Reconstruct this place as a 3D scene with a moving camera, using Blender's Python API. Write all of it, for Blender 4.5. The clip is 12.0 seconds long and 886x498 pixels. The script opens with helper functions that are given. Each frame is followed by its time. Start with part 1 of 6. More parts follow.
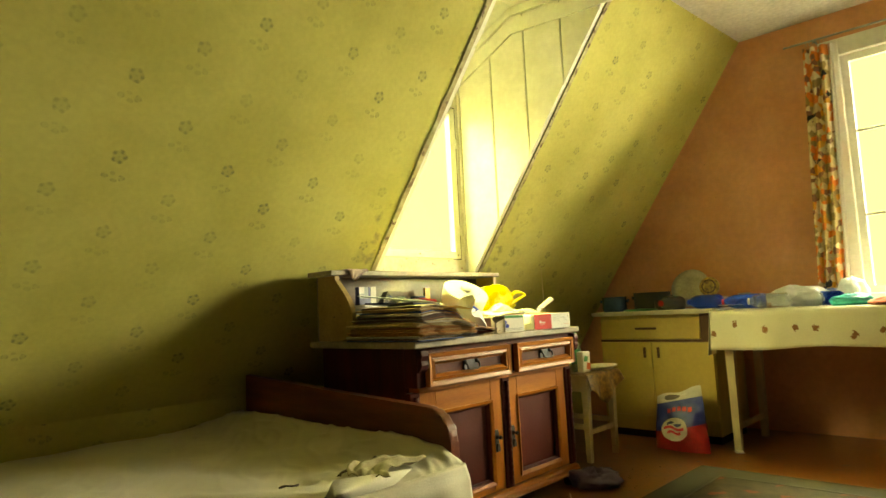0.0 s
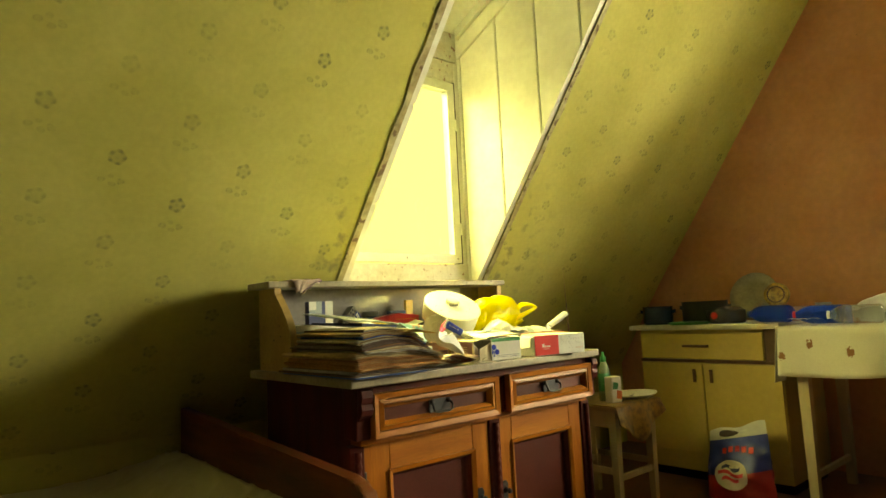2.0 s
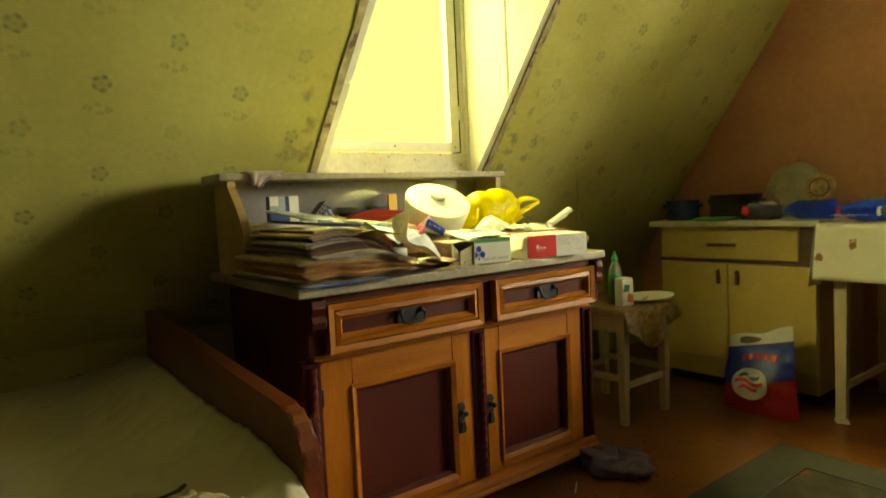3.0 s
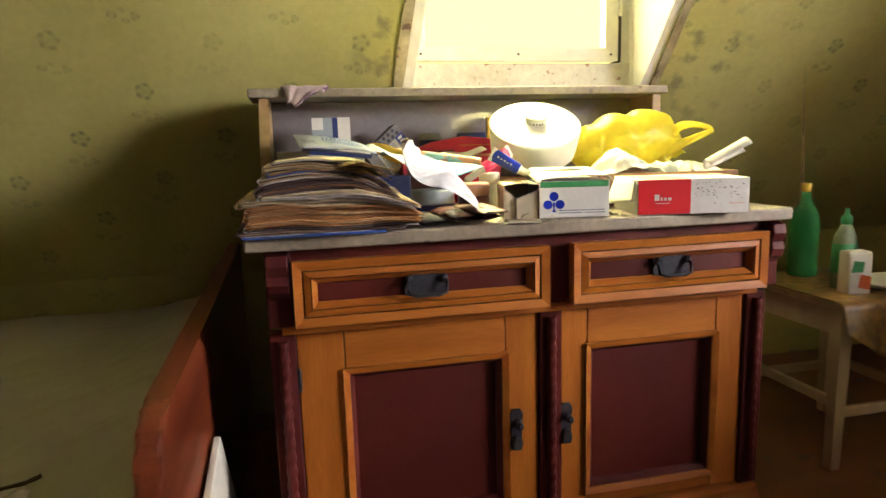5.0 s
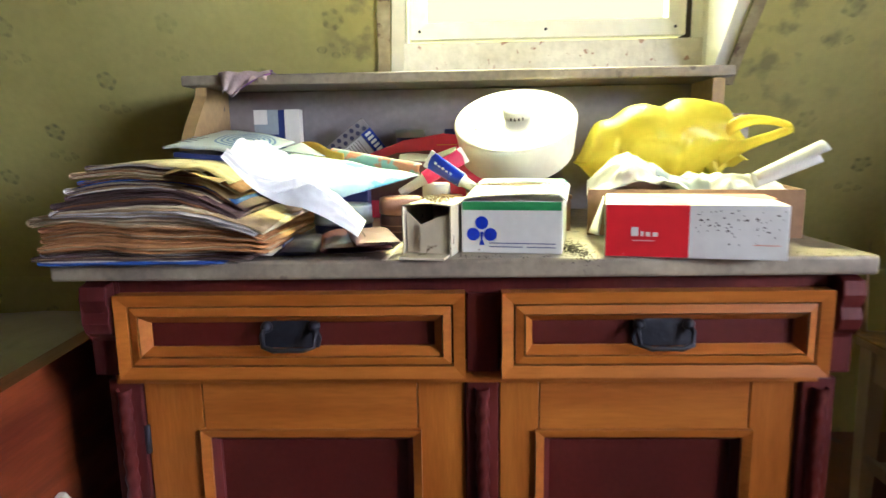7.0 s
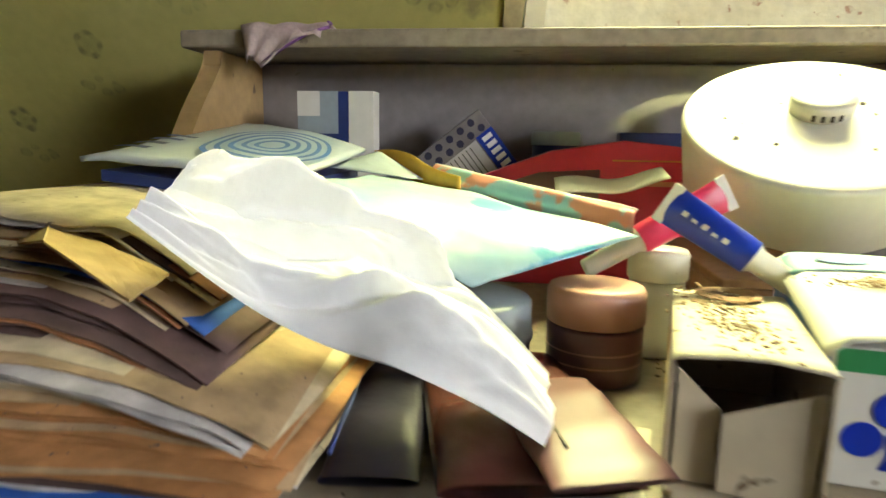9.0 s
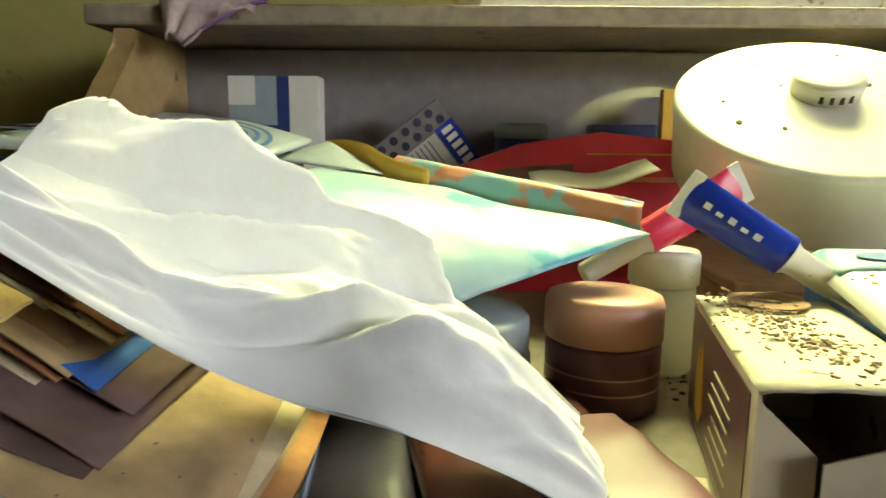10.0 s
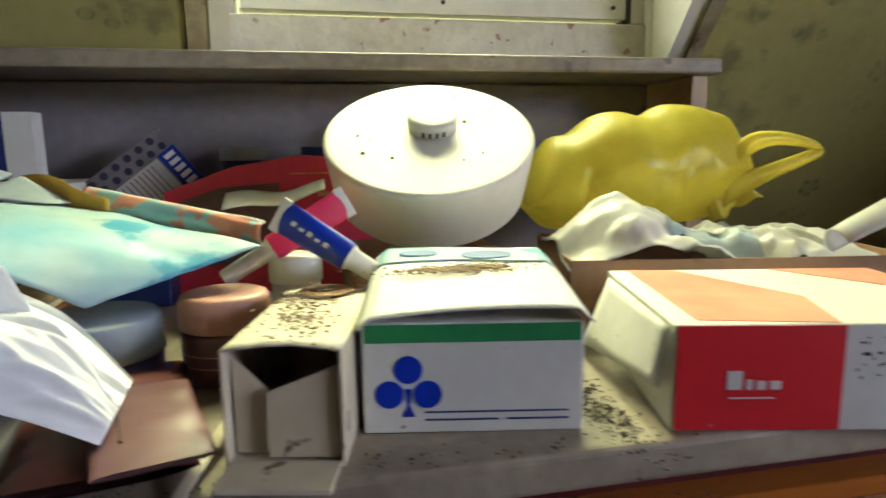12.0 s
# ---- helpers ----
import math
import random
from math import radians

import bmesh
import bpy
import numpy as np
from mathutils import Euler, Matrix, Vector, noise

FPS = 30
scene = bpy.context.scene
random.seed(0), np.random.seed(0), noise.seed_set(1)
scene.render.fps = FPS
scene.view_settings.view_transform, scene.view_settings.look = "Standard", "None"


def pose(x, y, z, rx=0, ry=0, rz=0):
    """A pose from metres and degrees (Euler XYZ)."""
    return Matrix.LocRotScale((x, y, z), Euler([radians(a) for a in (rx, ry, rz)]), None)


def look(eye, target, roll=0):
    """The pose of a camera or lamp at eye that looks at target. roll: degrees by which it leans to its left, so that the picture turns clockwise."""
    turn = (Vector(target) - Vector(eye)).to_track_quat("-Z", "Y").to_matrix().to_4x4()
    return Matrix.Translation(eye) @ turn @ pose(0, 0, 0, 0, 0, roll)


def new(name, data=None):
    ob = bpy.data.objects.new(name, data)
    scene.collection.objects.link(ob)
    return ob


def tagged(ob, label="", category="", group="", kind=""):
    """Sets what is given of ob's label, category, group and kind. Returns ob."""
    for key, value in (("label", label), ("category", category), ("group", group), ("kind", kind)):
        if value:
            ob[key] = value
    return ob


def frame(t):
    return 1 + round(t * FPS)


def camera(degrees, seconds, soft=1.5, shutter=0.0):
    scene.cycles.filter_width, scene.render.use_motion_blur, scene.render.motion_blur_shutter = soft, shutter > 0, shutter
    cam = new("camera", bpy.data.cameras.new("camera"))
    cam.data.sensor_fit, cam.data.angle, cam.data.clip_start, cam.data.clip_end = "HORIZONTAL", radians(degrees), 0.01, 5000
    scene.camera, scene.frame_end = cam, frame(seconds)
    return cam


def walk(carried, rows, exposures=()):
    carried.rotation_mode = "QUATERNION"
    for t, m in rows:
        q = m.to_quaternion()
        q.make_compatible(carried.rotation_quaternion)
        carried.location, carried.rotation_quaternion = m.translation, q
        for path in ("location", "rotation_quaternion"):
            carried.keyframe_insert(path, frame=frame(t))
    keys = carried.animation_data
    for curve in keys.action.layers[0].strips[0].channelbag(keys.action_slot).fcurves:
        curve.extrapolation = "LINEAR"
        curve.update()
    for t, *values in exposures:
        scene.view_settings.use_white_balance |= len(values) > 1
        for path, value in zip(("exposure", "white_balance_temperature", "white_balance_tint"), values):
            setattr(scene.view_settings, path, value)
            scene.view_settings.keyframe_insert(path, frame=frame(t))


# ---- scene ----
cam = camera(70.8, 12.0, shutter=0.5)
PATH = [
    (0, (-0.075, 0.101, 0.916), (1.371, 1.469, 1.112), -2.8),
    (0.5, (0.131, 0.116, 0.927), (1.516, 1.546, 1.123), -2.7),
    (1, (0.335, 0.125, 0.959), (1.669, 1.601, 1.156), -2.7),
    (1.5, (0.479, 0.195, 0.973), (1.799, 1.684, 1.169), -2.7),
    (2, (0.629, 0.3, 0.98), (1.927, 1.808, 1.182), -2.8),
    (2.5, (0.754, 0.369, 0.997), (2.028, 1.91, 1.025), -2.7),
    (3, (0.967, 0.424, 0.992), (2.172, 2.014, 0.849), -2.7),
    (3.5, (1.141, 0.483, 0.975), (2.182, 2.164, 0.672), -2.7),
    (3.7, (1.194, 0.503, 0.981), (2.182, 2.204, 0.621), -2.6),
    (5.3, (1.825, 0.694, 0.952), (2.114, 2.647, 0.63), -1.4),
    (5.5, (1.889, 0.704, 0.958), (2.099, 2.664, 0.621), -1.3),
    (6, (2.045, 0.752, 0.954), (2.144, 2.721, 0.622), -1.1),
    (6.5, (2.189, 0.882, 0.948), (2.21, 2.855, 0.624), -0.9),
    (6.7, (2.208, 0.918, 0.956), (2.196, 2.891, 0.627), -1.0),
    (8.3, (2.165, 1.409, 0.972), (1.902, 3.363, 0.636), 0.6),
    (8.5, (2.125, 1.468, 0.975), (1.859, 3.421, 0.64), 0.6),
    (9, (2.038, 1.579, 0.98), (1.796, 3.536, 0.644), 0.9),
    (9.5, (2.001, 1.647, 0.971), (1.848, 3.615, 0.649), 0.8),
    (10, (2.002, 1.667, 0.963), (1.963, 3.643, 0.652), 0.6),
    (10.5, (2.021, 1.662, 0.969), (2.115, 3.636, 0.662), 0.3),
    (11, (2.053, 1.621, 0.977), (2.299, 3.581, 0.664), -0.1),
    (11.5, (2.105, 1.566, 0.99), (2.443, 3.51, 0.665), -0.6),
    (12, (2.176, 1.513, 0.994), (2.582, 3.444, 0.671), -0.8),
]
walk(cam, [(t, look(eye, target, roll)) for t, eye, target, roll in PATH],
     exposures=[(0.0, 0.15, 8300, 0), (1.5, -0.12, 8300, 0), (2.5, -0.42, 7900, 0), (3.5, -0.65, 7100, 8), (5.4, -0.15, 5450, 38), (6.7, -0.22, 4950, 35), (8.4, -0.58, 5250, 28), (9.5, -0.92, 5450, 25), (10.5, -1.25, 5250, 20), (12.0, -1.55, 4900, 36)])

# ---- light: overcast daylight through the dormer and the gable window ----
world = bpy.data.worlds.new("sky")
scene.world = world
world.use_nodes = True
wn = world.node_tree.nodes
sky = wn.new("ShaderNodeTexSky")
sky.sky_type = "NISHITA"
sky.sun_disc = False
sky.sun_elevation, sky.sun_rotation = radians(40), radians(20)
wn["Background"].inputs["Strength"].default_value = 0.08
world.node_tree.links.new(sky.outputs["Color"], wn["Background"].inputs["Color"])


def area_lamp(name, eye, target, width, height, watts, color):
    data = bpy.data.lights.new(name, "AREA")
    data.shape, data.size, data.size_y = "RECTANGLE", width, height
    data.energy, data.color = watts, color
    ob = new(name, data)
    ob.matrix_world = look(eye, target)
    return ob


area_lamp("dormer_skylight", (2.95, 4.5, 4.0), (2.42, 2.3, 1.25), 3.6, 1.2, 2200, (1.0, 0.95, 0.29))
area_lamp("gable_daylight", (6.7, -1.0, 2.05), (4.58, 0.25, 1.6), 2.2, 1.1, 540, (1.0, 0.97, 0.73))
area_lamp("gable_zenith", (6.0, 0.7, 4.2), (4.2, 0.3, 1.2), 0.8, 1.2, 1000, (1.0, 0.97, 0.70))
area_lamp("dormer_sidelight", (0.9, 3.75, 2.75), (2.75, 2.55, 1.75), 1.0, 0.9, 110, (1.0, 0.96, 0.46))


# ---- materials ----
def mat(name, base, rough=0.6, metal=0.0, second=None, scale=8.0, bump=0.0, bump_scale=60.0, fine=0.12, spec=0.5, sheen=0.0, alpha=1.0, stretch=None, coat=0.0, spots=None):
    """A surface with cloudy variation between base and second, a finer grain, and a fine relief."""
    m = bpy.data.materials.new(name)
    m.use_nodes = True
    n, l = m.node_tree.nodes, m.node_tree.links
    b = n["Principled BSDF"]
    b.inputs["Roughness"].default_value = rough
    b.inputs["Metallic"].default_value = metal
    b.inputs["Specular IOR Level"].default_value = spec
    b.inputs["Coat Weight"].default_value = coat
    b.inputs["Coat Roughness"].default_value = 0.15
    b.inputs["Sheen Weight"].default_value = sheen
    second = second or tuple(c * 0.75 for c in base)
    tc = n.new("ShaderNodeTexCoord")
    mp = n.new("ShaderNodeMapping")
    if stretch:
        mp.inputs["Scale"].default_value = stretch
    l.new(tc.outputs["Object"], mp.inputs["Vector"])
    big = n.new("ShaderNodeTexNoise")
    big.inputs["Scale"].default_value, big.inputs["Detail"].default_value = scale, 4
    l.new(mp.outputs[0], big.inputs["Vector"])
    ramp = n.new("ShaderNodeValToRGB")
    ramp.color_ramp.elements[0].position, ramp.color_ramp.elements[1].position = 0.35, 0.68
    ramp.color_ramp.elements[0].color, ramp.color_ramp.elements[1].color = (*second, 1), (*base, 1)
    l.new(big.outputs["Fac"], ramp.inputs[0])
    small = n.new("ShaderNodeTexNoise")
    small.inputs["Scale"].default_value, small.inputs["Detail"].default_value = bump_scale, 5
    l.new(mp.outputs[0], small.inputs["Vector"])
    mr = n.new("ShaderNodeMapRange")
    mr.inputs["From Min"].default_value, mr.inputs["From Max"].default_value = 0.3, 0.7
    mr.inputs["To Min"].default_value, mr.inputs["To Max"].default_value = 1 - fine, 1 + fine
    l.new(small.outputs["Fac"], mr.inputs["Value"])
    mul = n.new("ShaderNodeMix")
    mul.data_type, mul.blend_type = "RGBA", "MULTIPLY"
    mul.inputs["Factor"].default_value = 1.0
    l.new(ramp.outputs[0], mul.inputs[6])
    l.new(mr.outputs[0], mul.inputs[7])
    color = mul.outputs[2]
    if spots:
        speck_color, speck_scale, limit = spots
        vo = n.new("ShaderNodeTexNoise")
        vo.inputs["Scale"].default_value, vo.inputs["Detail"].default_value = speck_scale, 6
        l.new(mp.outputs[0], vo.inputs["Vector"])
        st = n.new("ShaderNodeMapRange")
        st.inputs["From Min"].default_value, st.inputs["From Max"].default_value = limit, limit + 0.05
        l.new(vo.outputs["Fac"], st.inputs["Value"])
        mx = n.new("ShaderNodeMix")
        mx.data_type = "RGBA"
        l.new(st.outputs[0], mx.inputs["Factor"])
        l.new(color, mx.inputs[6])
        mx.inputs[7].default_value = (*speck_color, 1)
        color = mx.outputs[2]
    l.new(color, b.inputs["Base Color"])
    if bump:
        bp = n.new("ShaderNodeBump")
        bp.inputs["Strength"].default_value, bp.inputs["Distance"].default_value = bump, 0.004
        l.new(small.outputs["Fac"], bp.inputs["Height"])
        l.new(bp.outputs[0], b.inputs["Normal"])
    if alpha < 1:
        b.inputs["Alpha"].default_value = alpha
    return m


def math_node(n, l, op, a, b=None):
    x = n.new("ShaderNodeMath")
    x.operation = op
    for i, v in enumerate((a, b)):
        if v is None:
            continue
        if isinstance(v, (int, float)):
            x.inputs[i].default_value = v
        else:
            l.new(v, x.inputs[i])
    return x.outputs[0]


def wallpaper():
    """Old yellow-green paper with faded grey-green sprigs in a half-drop repeat, mould and stains."""
    m = mat("old_wallpaper", (0.55, 0.52, 0.17), 0.85, second=(0.43, 0.40, 0.115), scale=2.2, bump=0.12, bump_scale=45, fine=0.05, spec=0.15)
    n, l = m.node_tree.nodes, m.node_tree.links
    b = n["Principled BSDF"]
    ground = b.inputs["Base Color"].links[0].from_socket
    uv = n.new("ShaderNodeUVMap")
    warp = n.new("ShaderNodeTexNoise")
    warp.inputs["Scale"].default_value = 38
    l.new(uv.outputs[0], warp.inputs["Vector"])
    add = n.new("ShaderNodeVectorMath")
    add.operation = "MULTIPLY_ADD"
    add.inputs[1].default_value = (0.011, 0.011, 0)
    l.new(warp.outputs["Color"], add.inputs[0])
    l.new(uv.outputs[0], add.inputs[2])
    sep = n.new("ShaderNodeSeparateXYZ")
    l.new(add.outputs[0], sep.inputs[0])
    M = lambda op, a, c=None: math_node(n, l, op, a, c)
    u = M("DIVIDE", sep.outputs["X"], 0.20)
    column = M("FLOOR", u)
    v = M("ADD", M("DIVIDE", sep.outputs["Y"], 0.29), M("MULTIPLY", M("MODULO", M("ADD", column, 100.0), 2.0), 0.5))
    fu = M("MULTIPLY", M("SUBTRACT", M("FRACT", u), 0.5), 0.20)
    fv = M("MULTIPLY", M("SUBTRACT", M("FRACT", v), 0.5), 0.29)

    def flower(cu, cv, size, petals):
        du, dv = M("SUBTRACT", fu, cu), M("SUBTRACT", fv, cv)
        r = M("SQRT", M("ADD", M("MULTIPLY", du, du), M("MULTIPLY", dv, dv)))
        angle = M("ARCTAN2", dv, du)
        edge = M("MULTIPLY", M("ADD", M("MULTIPLY", M("COSINE", M("MULTIPLY", angle, petals)), 0.06), 0.92), size)
        soft = lambda x: M("MINIMUM", M("MAXIMUM", M("DIVIDE", x, 0.005), 0.0), 1.0)
        inside = soft(M("SUBTRACT", edge, r))
        hole = M("MAXIMUM", soft(M("SUBTRACT", r, size * 0.42)), M("MULTIPLY", soft(M("SUBTRACT", size * 0.22, r)), 0.5))
        dots = M("ADD", M("MULTIPLY", M("COSINE", M("ADD", M("MULTIPLY", angle, petals), 0.6)), 0.5), 0.5)
        return M("MULTIPLY", inside, M("ADD", M("MULTIPLY", M("MULTIPLY", hole, dots), 0.62), 0.30))

    f = M("MAXIMUM", flower(0.008, 0.045, 0.030, 5.0), flower(-0.028, -0.030, 0.014, 2.0))
    f = M("MAXIMUM", f, M("MAXIMUM", flower(0.004, -0.044, 0.012, 2.0), flower(0.028, -0.034, 0.014, 3.0)))
    f = M("MAXIMUM", f, flower(-0.002, -0.018, 0.010, 2.0))
    fade = n.new("ShaderNodeTexNoise")
    fade.inputs["Scale"].default_value, fade.inputs["Detail"].default_value = 3.2, 3
    l.new(uv.outputs[0], fade.inputs["Vector"])
    brk = n.new("ShaderNodeTexNoise")
    brk.inputs["Scale"].default_value, brk.inputs["Detail"].default_value = 85, 3
    l.new(uv.outputs[0], brk.inputs["Vector"])
    fm = n.new("ShaderNodeMapRange")
    fm.inputs["From Min"].default_value, fm.inputs["From Max"].default_value = 0.38, 0.68
    fm.inputs["To Min"].default_value, fm.inputs["To Max"].default_value = 0.45, 1.0
    l.new(fade.outputs["Fac"], fm.inputs["Value"])
    bm_ = n.new("ShaderNodeMapRange")
    bm_.inputs["From Min"].default_value, bm_.inputs["From Max"].default_value = 0.22, 0.46
    l.new(brk.outputs["Fac"], bm_.inputs["Value"])
    cell = n.new("ShaderNodeCombineXYZ")
    l.new(column, cell.inputs["X"])
    l.new(M("FLOOR", v), cell.inputs["Y"])
    chance = n.new("ShaderNodeTexWhiteNoise")
    chance.noise_dimensions = "2D"
    l.new(cell.outputs[0], chance.inputs["Vector"])
    amount = M("MULTIPLY", M("MULTIPLY", M("MULTIPLY", f, fm.outputs[0]), bm_.outputs[0]), M("ADD", M("MULTIPLY", chance.outputs["Value"], 0.60), 0.40))
    mx = n.new("ShaderNodeMix")
    mx.data_type = "RGBA"
    l.new(amount, mx.inputs["Factor"])
    l.new(ground, mx.inputs[6])
    mx.inputs[7].default_value = (0.080, 0.092, 0.058, 1)
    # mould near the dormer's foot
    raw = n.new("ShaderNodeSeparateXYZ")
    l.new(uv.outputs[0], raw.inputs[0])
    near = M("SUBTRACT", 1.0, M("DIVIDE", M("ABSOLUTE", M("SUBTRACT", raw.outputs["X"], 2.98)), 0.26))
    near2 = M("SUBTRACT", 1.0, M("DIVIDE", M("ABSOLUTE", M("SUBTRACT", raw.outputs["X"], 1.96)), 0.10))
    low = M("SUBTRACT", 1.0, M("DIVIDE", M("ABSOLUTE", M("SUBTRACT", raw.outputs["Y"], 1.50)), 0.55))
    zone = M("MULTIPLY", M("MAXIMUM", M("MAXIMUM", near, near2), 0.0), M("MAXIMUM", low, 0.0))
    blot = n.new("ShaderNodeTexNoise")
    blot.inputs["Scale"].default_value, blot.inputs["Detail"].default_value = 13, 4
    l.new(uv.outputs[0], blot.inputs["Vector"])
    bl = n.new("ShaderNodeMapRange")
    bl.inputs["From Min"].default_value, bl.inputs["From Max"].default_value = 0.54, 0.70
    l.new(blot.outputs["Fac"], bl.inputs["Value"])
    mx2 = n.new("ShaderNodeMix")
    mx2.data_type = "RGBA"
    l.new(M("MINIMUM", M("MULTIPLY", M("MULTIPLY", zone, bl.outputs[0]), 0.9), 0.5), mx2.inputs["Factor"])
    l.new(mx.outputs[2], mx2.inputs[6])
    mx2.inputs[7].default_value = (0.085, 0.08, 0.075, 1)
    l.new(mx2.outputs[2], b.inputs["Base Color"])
    return m


def glow(name, color, strength):
    m = bpy.data.materials.new(name)
    m.use_nodes = True
    b = m.node_tree.nodes["Principled BSDF"]
    b.inputs["Base Color"].default_value = (0, 0, 0, 1)
    b.inputs["Specular IOR Level"].default_value = 0
    b.inputs["Emission Color"].default_value = (*color, 1)
    b.inputs["Emission Strength"].default_value = strength
    return m


def glass(name, color=(1, 1, 1), rough=0.02):
    m = bpy.data.materials.new(name)
    m.use_nodes = True
    b = m.node_tree.nodes["Principled BSDF"]
    b.inputs["Base Color"].default_value = (*color, 1)
    b.inputs["Transmission Weight"].default_value = 1.0
    b.inputs["Roughness"].default_value = rough
    b.inputs["IOR"].default_value = 1.06
    return m


def translucent(m, weight):
    """Let part of the light through a thin sheet."""
    n, l = m.node_tree.nodes, m.node_tree.links
    b, out = n["Principled BSDF"], n["Material Output"]
    t, mx = n.new("ShaderNodeBsdfTranslucent"), n.new("ShaderNodeMixShader")
    mx.inputs[0].default_value = weight
    l.new(b.inputs["Base Color"].links[0].from_socket, t.inputs["Color"])
    l.new(b.outputs[0], mx.inputs[1])
    l.new(t.outputs[0], mx.inputs[2])
    l.new(mx.outputs[0], out.inputs["Surface"])
    return m


def tinted_plastic(name, color, clear, rough=0.12):
    """Thin coloured bottle plastic: part clear, part milky."""
    m = paint(name, color, rough)
    m.node_tree.nodes["Principled BSDF"].inputs["Transmission Weight"].default_value = clear
    m.node_tree.nodes["Principled BSDF"].inputs["IOR"].default_value = 1.35
    return m


def wood(name, dark, light, rough=0.35, stretch=(8, 8, 1), coat=0.3, spec=0.4):
    return mat(name, light, rough, second=dark, scale=2.2, bump=0.12, bump_scale=22, fine=0.10, stretch=stretch, coat=coat, spec=spec)


WALLPAPER = wallpaper()
GABLE_PAINT = mat("salmon_distemper", (0.68, 0.36, 0.21), 0.9, second=(0.59, 0.29, 0.165), scale=3, bump=0.2, bump_scale=30, fine=0.06, spec=0.1, spots=((0.22, 0.11, 0.06), 26, 0.735))
# for walls out of view: dark brown chosen to cut bounced light
UNSEEN_WALL = mat("dark_unseen_wall", (0.15, 0.085, 0.055), 0.9, second=(0.12, 0.07, 0.045), scale=3, bump=0.2, bump_scale=30, spec=0.1)
CEILING_PAINT = mat("grey_white_ceiling", (0.62, 0.60, 0.55), 0.9, second=(0.55, 0.53, 0.48), scale=3, bump=0.2, bump_scale=40, spec=0.1)
WHITE_PAINT = mat("aged_white_paint", (0.80, 0.80, 0.72), 0.5, second=(0.72, 0.71, 0.62), scale=7, bump=0.12, bump_scale=30, fine=0.05)
PEEL_PAINT = mat("flaking_white_paint", (0.74, 0.72, 0.64), 0.7, second=(0.62, 0.58, 0.48), scale=9, bump=0.5, bump_scale=50, fine=0.1, spots=((0.36, 0.22, 0.17), 34, 0.61))
FLOOR_PAINT = mat("brown_floor_paint", (0.22, 0.076, 0.018), 0.30, second=(0.13, 0.044, 0.012), scale=2.5, bump=0.1, bump_scale=35, fine=0.12, spots=((0.09, 0.06, 0.05), 9, 0.63))
DARK_SEAM = mat("dark_seam", (0.05, 0.045, 0.03), 0.9)
RED_WOOD = wood("dark_red_stained_wood", (0.050, 0.009, 0.009), (0.085, 0.013, 0.010), 0.5, coat=0.0, spec=0.12)
RED_PANEL = mat("maroon_panel", (0.070, 0.009, 0.006), 0.45, second=(0.050, 0.007, 0.005), scale=3, bump=0.05, bump_scale=120, fine=0.08, coat=0.0, spec=0.2, spots=((0.30, 0.16, 0.12), 60, 0.76))
HONEY_WOOD = wood("honey_pine", (0.260, 0.076, 0.006), (0.352, 0.117, 0.010), 0.44, stretch=(9, 9, 1), coat=0.03, spec=0.2)
HONEY_CROSS = wood("honey_pine_rail", (0.260, 0.076, 0.006), (0.352, 0.117, 0.010), 0.46, stretch=(1, 9, 9), coat=0.03, spec=0.22)
IRON = mat("black_iron", (0.036, 0.038, 0.05), 0.42, 0.5, second=(0.025, 0.026, 0.034), scale=30, bump=0.3, bump_scale=90)
MARBLE = mat("grimy_beige_marble", (0.36, 0.31, 0.215), 0.45, second=(0.20, 0.165, 0.12), scale=6, bump=0.06, bump_scale=70, fine=0.18, spots=((0.14, 0.11, 0.08), 24, 0.645))
TAN_CHEEK = mat("tan_side_piece", (0.44, 0.31, 0.13), 0.45, second=(0.33, 0.22, 0.085), scale=5, bump=0.06, bump_scale=60, fine=0.12, spots=((0.12, 0.08, 0.05), 30, 0.68))
MARBLE_BACK = mat("grey_marble_splashback", (0.29, 0.27, 0.275), 0.07, second=(0.23, 0.21, 0.22), scale=4, bump=0.01, bump_scale=60, fine=0.08, spec=1.0, coat=0.4, spots=((0.12, 0.10, 0.09), 30, 0.72))
SHEET = mat("off_white_bed_sheet", (0.56, 0.53, 0.40), 0.6, second=(0.45, 0.42, 0.30), scale=3, bump=0.2, bump_scale=200, fine=0.05, sheen=0.2)
BED_WOOD = wood("brown_red_bed_wood", (0.070, 0.011, 0.005), (0.185, 0.042, 0.011), 0.36, coat=0.15, spec=0.35, stretch=(8, 1, 8))
CREAM = mat("cream_yellow_lacquer", (0.54, 0.41, 0.13), 0.35, second=(0.47, 0.35, 0.105), scale=3, bump=0.05, bump_scale=40, fine=0.05, coat=0.2)
CREAM_TOP = mat("pale_worktop", (0.62, 0.58, 0.48), 0.4, second=(0.5, 0.46, 0.38), scale=12, fine=0.1)
BROWN_TRIM = mat("brown_trim", (0.10, 0.045, 0.02), 0.45, second=(0.07, 0.03, 0.015), scale=10)
IVORY_WOOD = mat("ivory_painted_wood", (0.60, 0.52, 0.33), 0.45, second=(0.48, 0.40, 0.23), scale=9, bump=0.12, bump_scale=25, fine=0.1, stretch=(1, 1, 0.3))
BLACK = mat("black_shadow_gap", (0.01, 0.01, 0.01), 0.9)
SKY_GLOW = glow("overcast_sky", (1.0, 0.965, 0.29), 1.9)
CLEAR = glass("window_glass")


